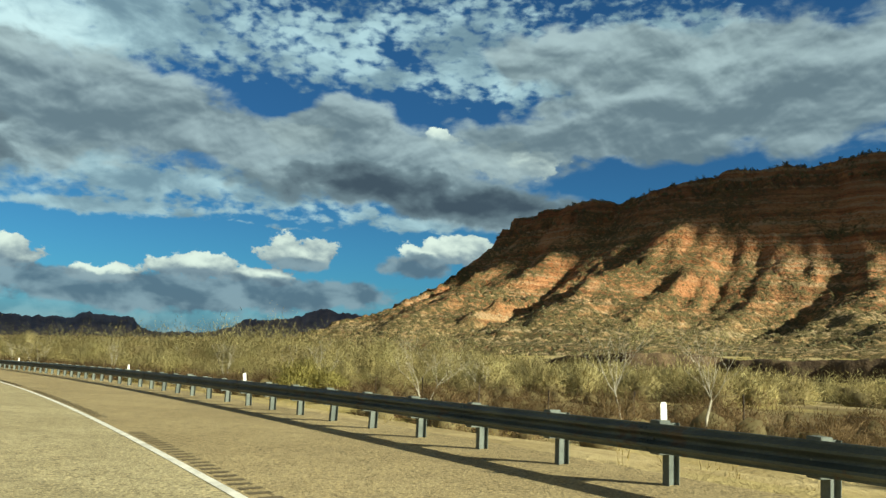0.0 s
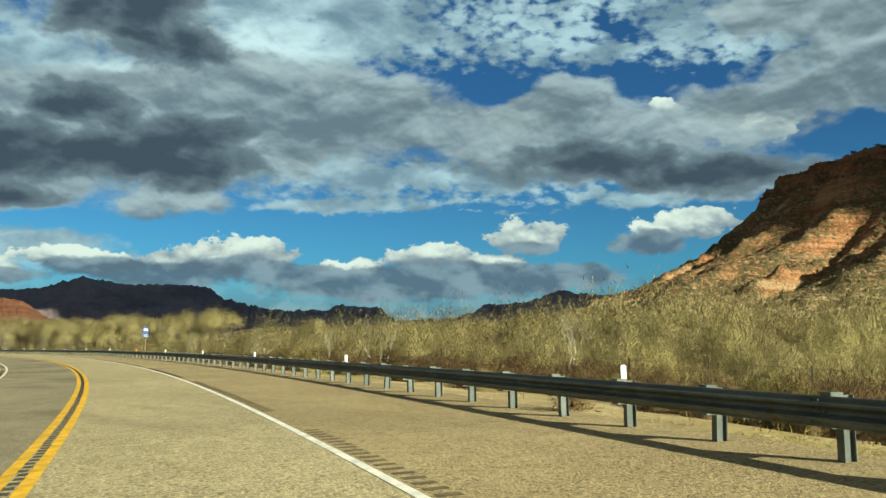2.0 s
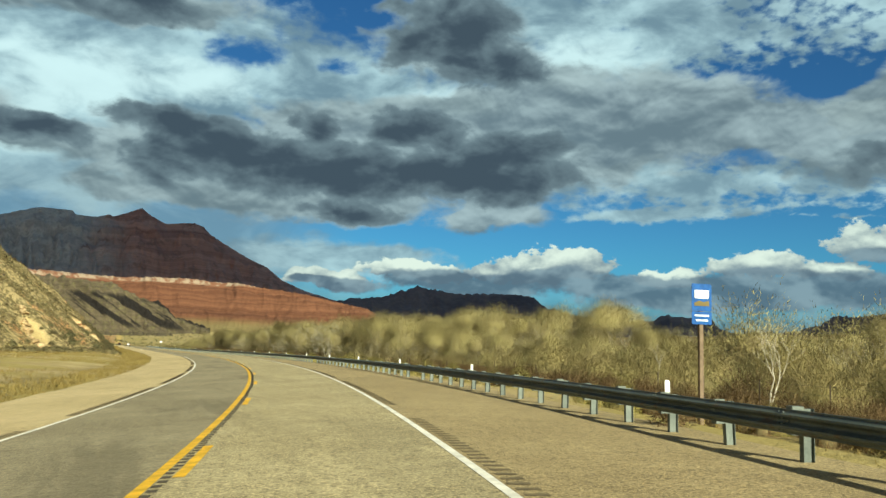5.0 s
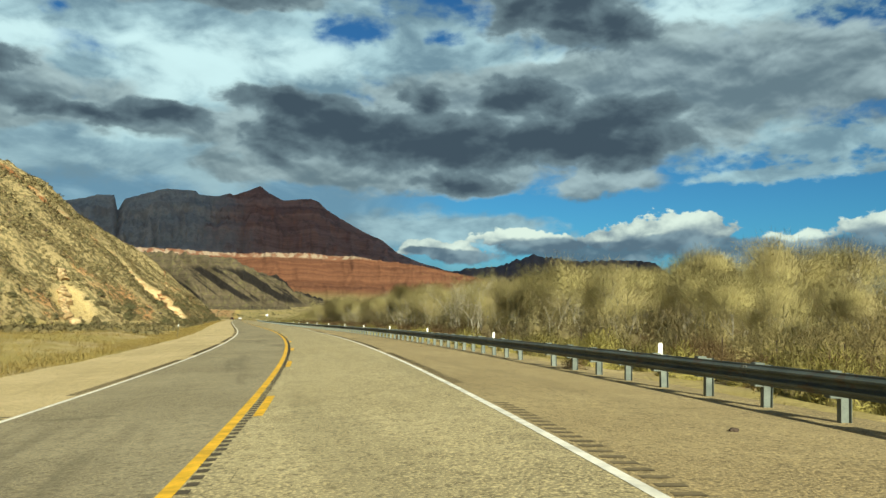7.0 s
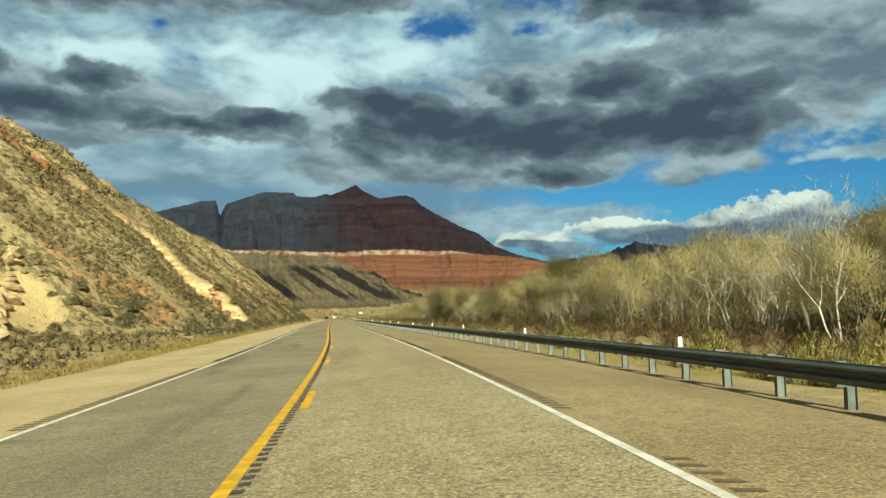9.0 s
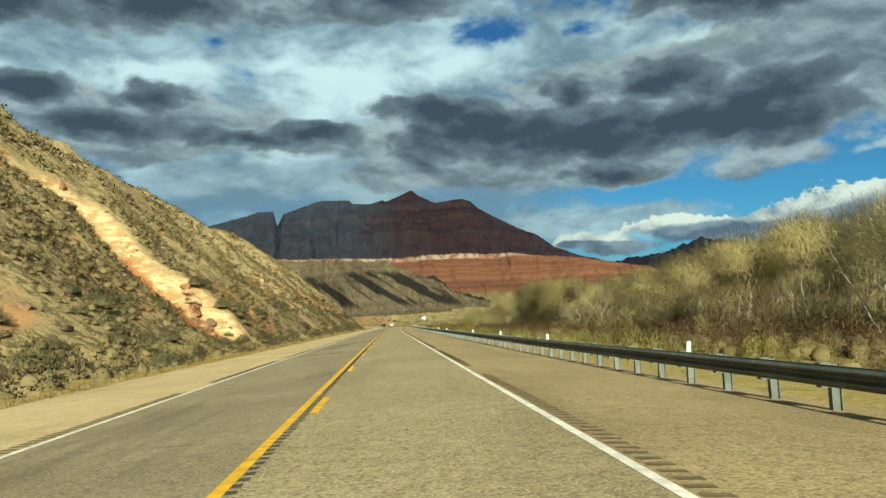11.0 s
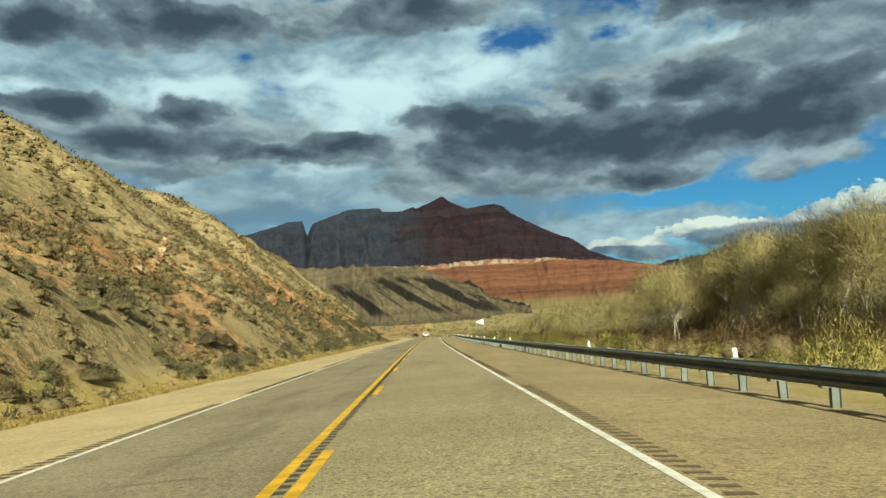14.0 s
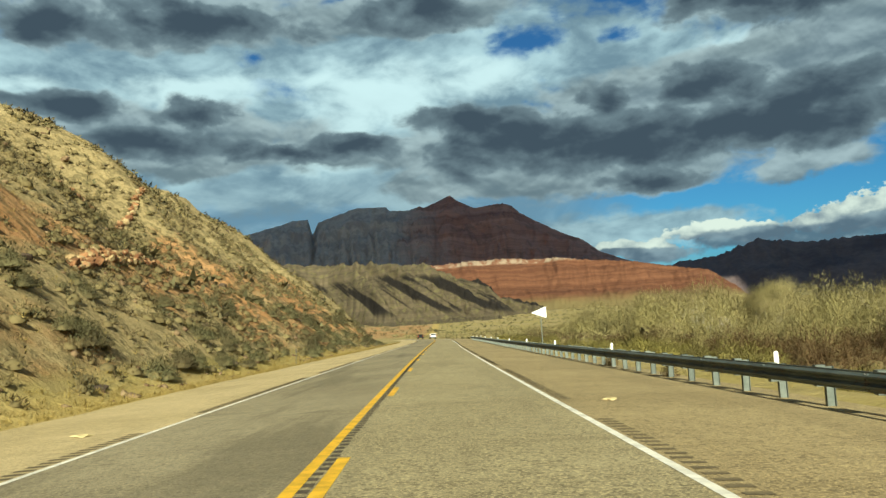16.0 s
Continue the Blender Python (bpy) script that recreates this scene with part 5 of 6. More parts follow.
x, y, s, l = strewn(60, 40, 135, 16.5, 27.0, 1.8)
sized("bare_bush", RUSTS, x, y, R.uniform(0.5, 0.95, len(x)), R.uniform(0.8, 1.3, len(x)), "rust-brown bare brush on the river flat", "rusty bushes on the flat")
x, y, s, l = strewn(120, 84, 285, 16.5, 23.5, 2.0)
sized("bare_bush", RUSTS, x, y, R.uniform(0.8, 1.35, len(x)), R.uniform(0.8, 1.2, len(x)), "rust-brown bare brush on the river flat", "rusty bushes on the flat")
y = R.uniform(318, 690, 290)
x = hill_base(y) + R.uniform(-9.0, 1.6, 290)
x = np.where(road_sl(x, y)[1] > -11.5, x - 3.0, x)
plant("sagebrush", SAGES, x, y, "round grey-green sagebrush at the foot of the hillside", "bush", "sagebrush at the slope's foot", 0.6, 1.7)

x, y, s, l = strewn(60, 556, 690, 21.0, 75.0, 4.0)
sized("willow_bush", GREYS, x, y, (0.8 + 1.35 * sstep(22, 34, l)) * R.uniform(0.9, 1.5, len(x)), R.uniform(0.9, 1.25, len(x)), "rounded grey-tan bare willow bush on the river flat", "willows on the flat")
x, y, s, l = strewn(80, 548, 680, 17.5, 36.0, 2.6)
sized("bare_bush", RUSTS, x, y, R.uniform(1.0, 1.7, len(x)), R.uniform(0.8, 1.2, len(x)), "rust-brown bare brush on the river flat", "rusty bushes on the flat")

# thickets, too many to count: patches of straw, olive, grey and rust in mounds of all heights
def patch_of(n, s0, s1, l0, l1, size, cut, shift):
    x, y, z = along_road(n, s0, s1, l0, l1)
    keep = fbm(x / size + shift, y / size + shift, 3) > cut
    return x[keep], y[keep], z[keep]


for mat, n, cut, shift, r1, h0, h1, twigs, s0, l0, label in (
        (M_THICKET, 620, 0.42, 3.0, 4.2, 4.8, 8.6, 330, 80, 56, "straw-yellow willow thicket on the far river flat"),
        (M_TWIG, 520, 0.44, 11.0, 4.8, 5.4, 10.0, 420, 90, 58, "tall grey-tan bare willow mounds on the far river flat"),
        (M_RABBIT, 300, 0.48, 23.0, 2.2, 1.0, 2.0, 260, 105, 30, "yellow-green brush in patches on the river flat"),
        (M_RUST, 340, 0.38, 37.0, 2.6, 1.4, 3.0, 300, -10, 26, "rust-brown bare brush between the willows")):
    x, y, z = patch_of(n, s0, 285, l0, 125.0, 17.0, cut, shift)
    k = R.rand(len(x)) * (0.85 + 0.35 * sstep(110, 170, road_sl(x, y)[0]))
    rad, tall = 0.9 + (r1 - 0.9) * k, (h0 + (h1 - h0) * k * R.uniform(0.7, 1.2, len(x))) * (0.45 + 0.55 * sstep(110, 175, road_sl(x, y)[0]))
    stuff("thicket", [cores(x, y, z, 0.5 * rad, 0.55 * tall), haze(x, y, z, rad, tall, int(twigs * 2.6), 0.13 * r1, 0.019 * r1, 0.5)], mat, label, "thicket")
x, y, z = clumped(*along_road(520, 8, 125, 14.0, 48.0), 8.0, 0.40)
tall, rad = R.uniform(0.7, 2.0, len(x)), R.uniform(0.7, 1.6, len(x))
stuff("rusty_thicket", [cores(x, y, z, 0.5 * rad, 0.55 * tall), haze(x, y, z, rad, tall, 700, 0.17, 0.022, 0.5)], M_RUST, "low rust-brown bare brush beside the fence", "thicket")
x, y, z = along_road(340, 325, 570, 18.5, 28.0)
rad, tall = R.uniform(0.9, 1.8, len(x)), R.uniform(1.2, 2.3, len(x))
stuff("rusty_thicket", [cores(x, y, z, 0.5 * rad, 0.5 * tall), haze(x, y, z, rad, tall, 560, 0.28, 0.028, 0.5)], M_RUST, "dark rust-brown brush in front of the bare trees", "thicket")
x, y, z = along_road(600, 310, 600, 27.0, 60.0)
rad, tall = R.uniform(1.0, 2.0, len(x)), R.uniform(1.6, 3.2, len(x))
stuff("rusty_thicket", [cores(x, y, z, 0.55 * rad, 0.55 * tall), haze(x, y, z, rad, tall, 300, 0.42, 0.045, 0.5)], M_RUST, "dark rust-brown brush under the bare trees", "thicket")
x, y, z = clumped(*along_road(420, 236, 690, 14.0, 20.0), 6.0, 0.50)
stuff("brush", [cores(x, y, z, R.uniform(0.3, 0.5, len(x)), R.uniform(0.3, 0.6, len(x))), haze(x, y, z, R.uniform(0.5, 1.1, len(x)), R.uniform(0.6, 1.4, len(x)), 620, 0.11, 0.018, 0.4)], M_RABBIT, "mixed yellow-green brush between road and trees", "brush")
x, y, z = clumped(*along_road(1500, 590, 1000, 16.0, 150.0), 22.0, 0.47)
tall, rad = R.uniform(1.0, 3.2, len(x)), R.uniform(1.2, 3.0, len(x))
stuff("brush", [cores(x, y, z, 0.5 * rad, 0.55 * tall), haze(x, y, z, rad, tall, 170, 0.5, 0.075, 0.4)], M_TWIG, "pale brush and saplings over the flat ahead", "brush")
x, y, z = clumped(*along_road(340, 505, 680, 24.0, 75.0), 9.0, 0.46)
tall, rad = R.uniform(1.0, 2.9, len(x)), R.uniform(0.8, 1.9, len(x))
stuff("brush", [cores(x, y, z, 0.45 * rad, 0.5 * tall), haze(x, y, z, rad, tall, 760, 0.17, 0.027, 0.3)], M_TWIG, "pale straw-grey bare brush at the end of the trees", "brush")
x, y, z = clumped(*along_road(300, 500, 680, 17.0, 60.0), 9.0, 0.50)
tall, rad = R.uniform(0.9, 2.2, len(x)), R.uniform(0.8, 1.7, len(x))
stuff("rusty_thicket", [cores(x, y, z, 0.45 * rad, 0.5 * tall), haze(x, y, z, rad, tall, 600, 0.16, 0.025, 0.3)], M_RUST, "rust-brown brush between the pale bushes", "thicket")
x, y = R.uniform(-150, 600, 4200), 560 + 1100 * R.rand(4200) ** 1.5
keep = (np.abs(road_sl(x, y)[1]) > 14) & ((x < 60) & (y > 760) | (x > 60))
x, y = x[keep], y[keep]
stuff("desert_scrub", [dome(x, y, height_at(x, y), R.uniform(0.6, 1.6, len(x)), R.uniform(0.5, 1.5, len(x)), 14, 0.5)], M_SAGE, "grey-green desert scrub dotted over the valley floor", "scrub")
x, y = R.uniform(230, 620, 2600), R.uniform(60, 900, 2600)
stuff("desert_scrub", [dome(x, y, height_at(x, y), R.uniform(0.8, 2.0, len(x)), R.uniform(0.8, 2.6, len(x)), 14, 0.6)], M_SAGE, "grey-green scrub at the foot of the mesa", "scrub")

# scrub on the flat below the hill's south end
y = R.uniform(312, 430, 1500)
x = R.uniform(40, 84, 1500)
keep = (x > hill_base(y) - 2) & (road_sl(x, y)[1] < -12.0) & (fbm(x / 6.0, y / 6.0, 3) > 0.42)
x, y = x[keep], y[keep]
stuff("flat_scrub", [cores(x, y, height_at(x, y), R.uniform(0.3, 0.6, len(x)), R.uniform(0.25, 0.6, len(x))), dome(x, y, height_at(x, y), R.uniform(0.35, 1.0, len(x)), R.uniform(0.3, 0.95, len(x)), 110, 0.14)], M_SAGE, "grey-green sage on the flat below the slope", "scrub")
# scrub on the mesa and junipers along its rim
x, y = R.uniform(400, 1050, 7000), R.uniform(-330, 640, 7000)
keep = fbm(x / 40.0, y / 40.0, 3) > 0.44
x, y = x[keep], y[keep]
stuff("mesa_scrub", [cores(x, y, mesa_top(x, y), R.uniform(0.6, 1.9, len(x)), R.uniform(0.5, 1.5, len(x)))], M_SAGE, "dark scrub dotted over the mesa's slopes", "scrub")
y = R.uniform(-330, 690, 420)
x = np.interp(y, my, MESA[3]) + R.uniform(-4.0, 70.0, 420)
stuff("rim_junipers", [dome(x, y, mesa_top(x, y), R.uniform(1.6, 3.4, len(x)), R.uniform(2.0, 4.6, len(x)), 40, 0.6)], M_SAGE, "dark junipers along the mesa's rim", "junipers")

# the hillside's scrub
x, y = R.uniform(18, 76, 31000), R.uniform(310, 760, 31000)
u = hill_base(y) - x
keep = (u > -2.5) & (road_sl(x, y)[1] < -11.5) & (fbm(x / 7.0, y / 7.0, 3) > 0.36) & (R.rand(len(x)) < 0.60 + 0.40 * sstep(2.0, 12.0, u)) & (np.abs(rib_y(x) - 0.5 - y) > 1.8 + R.rand(len(x)) * 1.5) & (np.hypot((x - 58.5) / 4.0, (y - 363.0) / 7.5) > 0.8)
x, y = x[keep], y[keep]
z = height_at(x, y)
big = R.rand(len(x)) ** 2
near_road = (hill_base(y) - x < 26) & (y > 340) & (y < 640)
keep = (R.rand(len(x)) < 1.0 - 0.22 * sstep(450, 520, y))
x, y, z, big, near_road = x[keep], y[keep], z[keep], big[keep], near_road[keep]
half = R.rand(len(x)) < 0.5
for pick, mat, what in ((half, M_SAGE, "dark grey-green sage scattered over the hillside"), (~half, M_SCRUB, "olive-brown blackbrush scattered over the hillside")):
    a, b = pick & near_road, pick & ~near_road
    stuff("hillside_scrub", [cores(x[pick], y[pick], z[pick], 0.15 + 0.34 * big[pick], 0.13 + 0.30 * big[pick]), haze(x[a], y[a], z[a], 0.30 + 0.58 * big[a], 0.24 + 0.50 * big[a], 50, 0.17, 0.060, 0.35), dome(x[b], y[b], z[b], 0.34 + 0.66 * big[b], 0.26 + 0.55 * big[b], 6, 0.34)], mat, what, "scrub")
x, y = R.uniform(14, 75, 16000), R.uniform(300, 760, 16000)
keep = hill_base(y) - x > 0.5
x, y = x[keep], y[keep]
stuff("hillside_grass", [broom(x, y, height_at(x, y), R.uniform(0.15, 0.45, len(x)), R.uniform(0.15, 0.45, len(x)), 18, 0.03, 0.7)], M_DRYGRASS, "straw-yellow bunch grass over the hillside", "grass")


# rocks: chipped boulders
def rock_mesh(mat, seed, rough=0.35):
    rr = random.Random(seed)
    bm = bmesh.new()
    bmesh.ops.create_icosphere(bm, subdivisions=2, radius=1.0)
    cuts = [(Vector((rr.gauss(0, 1), rr.gauss(0, 1), rr.gauss(0, 1))).normalized(), rr.uniform(0.45, 0.85)) for _ in range(9)]
    for v in bm.verts:
        for nrm, dist in cuts:
            over = v.co.dot(nrm) - dist
            if over > 0:
                v.co -= nrm * over * 0.92
        v.co += Vector((rr.gauss(0, 1), rr.gauss(0, 1), rr.gauss(0, 1))) * 0.03
        v.co.z *= 0.7
    me = bpy.data.meshes.new("boulder")
    bm.to_mesh(me)
    bm.free()
    me.materials.append(mat)
    return me


STONES = [rock_mesh(M_ROCK if k % 3 else M_LAVA, k) for k in range(7)]
for k in range(170):
    y1 = R.uniform(335, 700)
    u1 = R.rand() ** 1.6 * 44 + 0.5
    x1 = float(hill_base(np.array(y1))) - u1
    ob = new("boulder", STONES[k % 7])
    q = 0.12 + 0.6 * R.rand() ** 3
    ob.matrix_basis = pose(x1, y1, float(height_at(x1, y1)[0]) + 0.12 * q, R.uniform(-25, 25), R.uniform(-25, 25), R.uniform(0, 360)) @ Matrix.Diagonal((q * R.uniform(0.8, 1.6), q, q, 1))
    dark_one = k % 7 % 3 == 0
    tagged(ob, "dark brown lava boulder lying on the hillside" if dark_one else "tan sandstone boulder lying on the hillside", "boulder", "boulders on the hillside")


# rubble strewn over the slope
n = 3800
y = R.uniform(330, 680, n)
x = hill_base(y) - 45.0 * R.rand(n) ** 1.4 - 0.3
z = height_at(x, y)
q = 0.07 + 0.30 * R.rand(n) ** 3
octa = np.array([[1, 0, 0], [-1, 0, 0], [0, 1, 0], [0, -1, 0], [0, 0, 1], [0, 0, -1]], float)
fac = np.array([[0, 2, 4], [2, 1, 4], [1, 3, 4], [3, 0, 4], [2, 0, 5], [1, 2, 5], [3, 1, 5], [0, 3, 5]])
RV = octa[None] * R.uniform(0.5, 1.3, (n, 6, 1)) * q[:, None, None] * np.array([1, 1, 0.7]) + R.normal(size=(n, 6, 3)) * 0.15 * q[:, None, None]
RV = RV + np.stack([x, y, z + 0.15 * q], -1)[:, None]
stuff("rubble", [(RV.reshape(-1, 3), (fac[None] + 6 * np.arange(n)[:, None, None]).reshape(-1, 3), unit(np.tile(octa, (n, 1))))], M_ROCK, "loose tan and brown stones strewn over the slope", "stones")


# ledges of broken rock on the hillside
LEDGE = [rock_mesh(M_REDROCK, 40 + k) for k in range(6)]
M_TANROCK = mottled("tan_ledge_rock", (0.30, 0.205, 0.10), (0.56, 0.43, 0.24), 0.8, 7.0, 0.04, 0.95, (0.36, 0.20, 0.10))
TAN_LEDGE = [rock_mesh(M_TANROCK, 60 + k) for k in range(6)]


def outcrop(x1, y1, x2, y2, rows, size, label, shapes=LEDGE):
    """A stepped outcrop of squarish blocks from one place to another."""
    t = new("rock_outcrop")
    z1 = float(height_at(x1, y1)[0])
    t.location = (x1, y1, z1)
    tagged(t, label, "rock outcrop", "rock outcrops on the hillside")
    n = max(3, int(math.hypot(x2 - x1, y2 - y1) / (size * 1.15)))
    for r in range(rows):
        for k in range(n):
            f = (k + R.uniform(0.1, 0.9)) / n
            bx, by = x1 + (x2 - x1) * f - 0.5 * r * size, y1 + (y2 - y1) * f + 0.45 * r * size
            q = size * R.uniform(0.35, 1.0)
            o = new("ledge", (shapes if R.rand() < 0.65 else TAN_LEDGE)[R.randint(6)])
            o.parent = t
            o.matrix_basis = pose(bx - x1, by - y1, float(height_at(bx, by)[0]) - z1 + 0.34 * q, R.uniform(-28, 28), R.uniform(-28, 28), R.uniform(0, 360)) @ Matrix.Diagonal((q * R.uniform(0.9, 1.8), q, q * R.uniform(0.7, 1.5), 1))


outcrop(71.4, 428.0, 67.0, 434.0, 9, 0.62, "red-brown and cream rock outcrop with a dark overhang beside the road")
outcrop(55.5, 427.0, 49.0, 443.0, 3, 1.0, "broken red ledge under a cream band high on the slope")
outcrop(61.0, 352.0, 55.0, 372.0, 2, 1.1, "crumbling tan ledge above a washed-out scar", TAN_LEDGE)
outcrop(66.0, 541.0, 61.0, 572.0, 3, 0.5, "low broken red ledge across the slope")
outcrop(63.0, 500.0, 58.0, 525.0, 2, 0.45, "low broken red ledge across the slope")
outcrop(56.0, 560.0, 50.0, 600.0, 2, 0.5, "low broken red ledge across the slope")


# bare trees
def tube(V, F, a, b, r0, r1, sides=5):
    d = (b - a).normalized()
    s = d.orthogonal().normalized()
    t = d.cross(s)
    o = len(V)
    for p, r in ((a, r0), (b, r1)):
        for k in range(sides):
            w = 2 * math.pi * k / sides
            V.append(p + (s * math.cos(w) + t * math.sin(w)) * r)
    for k in range(sides):
        F.append((o + k, o + (k + 1) % sides, o + sides + (k + 1) % sides, o + sides + k))


def make_tree(seed, height, stems, lean, twigs, trunk_r):
    """Trunk and limbs in one mesh, the fine twigs of the crown in another."""
    rr = random.Random(seed)
    V, F, ends = [], [], []

    def grow(p, d, length, r, level):
        n = 3 if level < 2 else 2
        for k in range(n):
            d2 = (d + Vector((rr.gauss(0, 0.14), rr.gauss(0, 0.14), rr.gauss(0.05, 0.08)))).normalized()
            q = p + d2 * length / n
            r2 = r * (0.86 if k < n - 1 else 0.74)
            tube(V, F, p, q, r, r2, 6 if level < 2 else 3)
            p, d, r = q, d2, r2
            if level >= 2 or (level == 1 and rr.random() < 0.6):
                ends.append((p.copy(), d.copy()))
            if level in (1, 2) and rr.random() < 0.8:
                side = (d + Vector((rr.gauss(0, 0.75), rr.gauss(0, 0.75), rr.uniform(0.0, 0.5)))).normalized()
                grow(p, side, length * rr.uniform(0.45, 0.7), r * 0.55, level + 1)
        if level < 3:
            for k in range(rr.choice((2, 3, 3))):
                out = (d + Vector((rr.gauss(0, 0.55), rr.gauss(0, 0.55), rr.uniform(0.0, 0.35)))).normalized()
                grow(p, out, length * rr.uniform(0.6, 0.85), r * 0.68, level + 1)
        else:
            ends.append((p.copy(), d.copy()))

    for k in range(stems):
        w = 2 * math.pi * (k + rr.random() * 0.6) / stems
        d = Vector((math.cos(w) * lean, math.sin(w) * lean, 1.0)).normalized()
        grow(Vector((math.cos(w) * 0.12 * (stems > 1), math.sin(w) * 0.12 * (stems > 1), -0.15)), d, height * rr.uniform(0.30, 0.36), trunk_r * (1.0 if stems == 1 else 0.75), 0)
    top = max(v.z for v in V)
    k = height * 0.93 / top
    V = [v * k for v in V]
    P = np.array([tuple(e[0] * k) for e in ends])
    D = np.array([tuple(e[1]) for e in ends])
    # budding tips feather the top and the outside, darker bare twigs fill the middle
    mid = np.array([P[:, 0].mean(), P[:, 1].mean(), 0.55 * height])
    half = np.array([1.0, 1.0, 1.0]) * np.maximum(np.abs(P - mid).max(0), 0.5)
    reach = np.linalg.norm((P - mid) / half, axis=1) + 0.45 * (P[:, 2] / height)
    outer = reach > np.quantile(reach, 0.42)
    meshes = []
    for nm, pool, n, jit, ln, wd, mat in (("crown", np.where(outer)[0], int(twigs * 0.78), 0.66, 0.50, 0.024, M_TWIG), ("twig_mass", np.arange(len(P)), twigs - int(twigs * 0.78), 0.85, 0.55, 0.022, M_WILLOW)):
        if twigs < 2000 and nm == "twig_mass":
            break
        i = pool[R.randint(0, len(pool), n)]
        start = P[i] + np.clip(R.normal(size=(n, 3)), -1.6, 1.6) * np.array([jit, jit, jit * 0.8]) * height / 9.0
        start[:, 2] = np.maximum(start[:, 2], 0.5)
        away = unit((start - mid) * np.array([1, 1, 0.8]))
        way = unit(D[i] * 0.5 + away * 0.35 + R.normal(size=(n, 3)) * 0.60 + np.array([0, 0, 0.40]))
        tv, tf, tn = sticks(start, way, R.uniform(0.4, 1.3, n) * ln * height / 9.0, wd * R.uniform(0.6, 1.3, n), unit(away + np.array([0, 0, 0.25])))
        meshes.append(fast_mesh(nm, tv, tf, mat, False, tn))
    bark = bpy.data.meshes.new("trunk")
    bark.from_pydata([tuple(v) for v in V], [], F)
    bark.materials.append(M_BARK if twigs > 2000 else M_PALEBARK)
    bark.polygons.foreach_set("use_smooth", [True] * len(bark.polygons))
    return [bark] + meshes


KINDS = [make_tree(1, 9.5, 1, 0.12, 16000, 0.12), make_tree(2, 9.0, 3, 0.30, 17000, 0.11), make_tree(3, 10.0, 2, 0.25, 17000, 0.12), make_tree(4, 8.5, 4, 0.38, 17000, 0.10), make_tree(5, 10.5, 1, 0.05, 16000, 0.13),
         make_tree(6, 9.0, 2, 0.25, 800, 0.10), make_tree(8, 9.5, 3, 0.30, 700, 0.09)]


def tree(kind, x1, y1, size, turn):
    t = new("bare_tree")
    t.matrix_basis = pose(x1, y1, float(height_at(x1, y1)[0]), 0, 0, turn) @ Matrix.Diagonal((size, size, size, 1))
    for me in KINDS[kind]:
        o = new(me.name.split(".")[0], me)
        o.parent = t
    tagged(t, "bare cottonwood with pale limbs and straw-yellow budding twigs" if kind < 5 else "dead bleached cottonwood with bare pale limbs", "tree", "trees on the river flat")


spots = []
for tries in range(6000):
    if len(spots) >= 165:
        break
    y1 = R.uniform(258, 540)
    x1 = 115.5 + 58 * R.rand() ** 1.9
    if min([(x1 - a) ** 2 + (y1 - b) ** 2 for a, b in spots] or [99]) > 10:
        spots.append((x1, y1))
for k, (x1, y1) in enumerate(spots):
    size = (0.97 + 0.0065 * (x1 - 116)) * R.uniform(0.85, 1.12) * (0.52 + 0.48 * float(sstep(258, 300, np.array(y1))))
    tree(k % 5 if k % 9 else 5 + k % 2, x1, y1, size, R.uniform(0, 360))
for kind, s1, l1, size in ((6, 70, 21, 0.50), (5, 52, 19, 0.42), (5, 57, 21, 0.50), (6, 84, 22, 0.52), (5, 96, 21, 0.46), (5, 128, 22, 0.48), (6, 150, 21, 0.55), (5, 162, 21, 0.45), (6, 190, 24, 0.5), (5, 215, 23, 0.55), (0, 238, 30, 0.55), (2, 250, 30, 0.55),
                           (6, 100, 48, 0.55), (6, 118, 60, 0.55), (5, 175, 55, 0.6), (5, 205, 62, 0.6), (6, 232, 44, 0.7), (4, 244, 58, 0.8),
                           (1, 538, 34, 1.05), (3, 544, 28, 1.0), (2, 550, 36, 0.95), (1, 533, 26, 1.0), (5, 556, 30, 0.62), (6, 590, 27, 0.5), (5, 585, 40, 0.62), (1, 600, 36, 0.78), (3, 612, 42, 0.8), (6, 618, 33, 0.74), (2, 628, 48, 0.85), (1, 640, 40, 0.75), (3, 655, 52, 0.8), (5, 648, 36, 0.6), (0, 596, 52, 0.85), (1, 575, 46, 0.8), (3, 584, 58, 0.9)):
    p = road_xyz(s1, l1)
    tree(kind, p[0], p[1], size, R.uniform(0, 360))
# undergrowth of saplings among the trees
n = 760
x, y = 114 + 55 * R.rand(n) ** 1.5, R.uniform(255, 548, n)
z, rad, tall = height_at(x, y), R.uniform(1.1, 2.4, n), R.uniform(2.4, 6.2, n) * (0.6 + 0.4 * sstep(255, 310, y))
stuff("saplings", [cores(x, y, z, 0.4 * rad, 0.45 * tall), haze(x, y, z, rad, tall, 460, 0.55, 0.040, 0.6)], M_WILLOW, "dense hazy grey-brown undergrowth of bare saplings among the trees", "saplings")
for k in range(14):
    tree(5 + k % 2, R.uniform(113.5, 119), R.uniform(275, 540), R.uniform(0.6, 0.95), R.uniform(0, 360))
# the woods behind, a far mass of bare crowns
x, y = R.uniform(172, 300, 380), R.uniform(120, 640, 380)
stuff("far_woods", [haze(x, y, height_at(x, y), R.uniform(2.6, 5.0, 380), R.uniform(4.5, 9.0, 380) * (0.6 + 0.4 * sstep(180, 300, y)), 420, 0.75, 0.10, 0.5)], M_TWIG, "far mass of bare straw-coloured woods along the river", "woods")


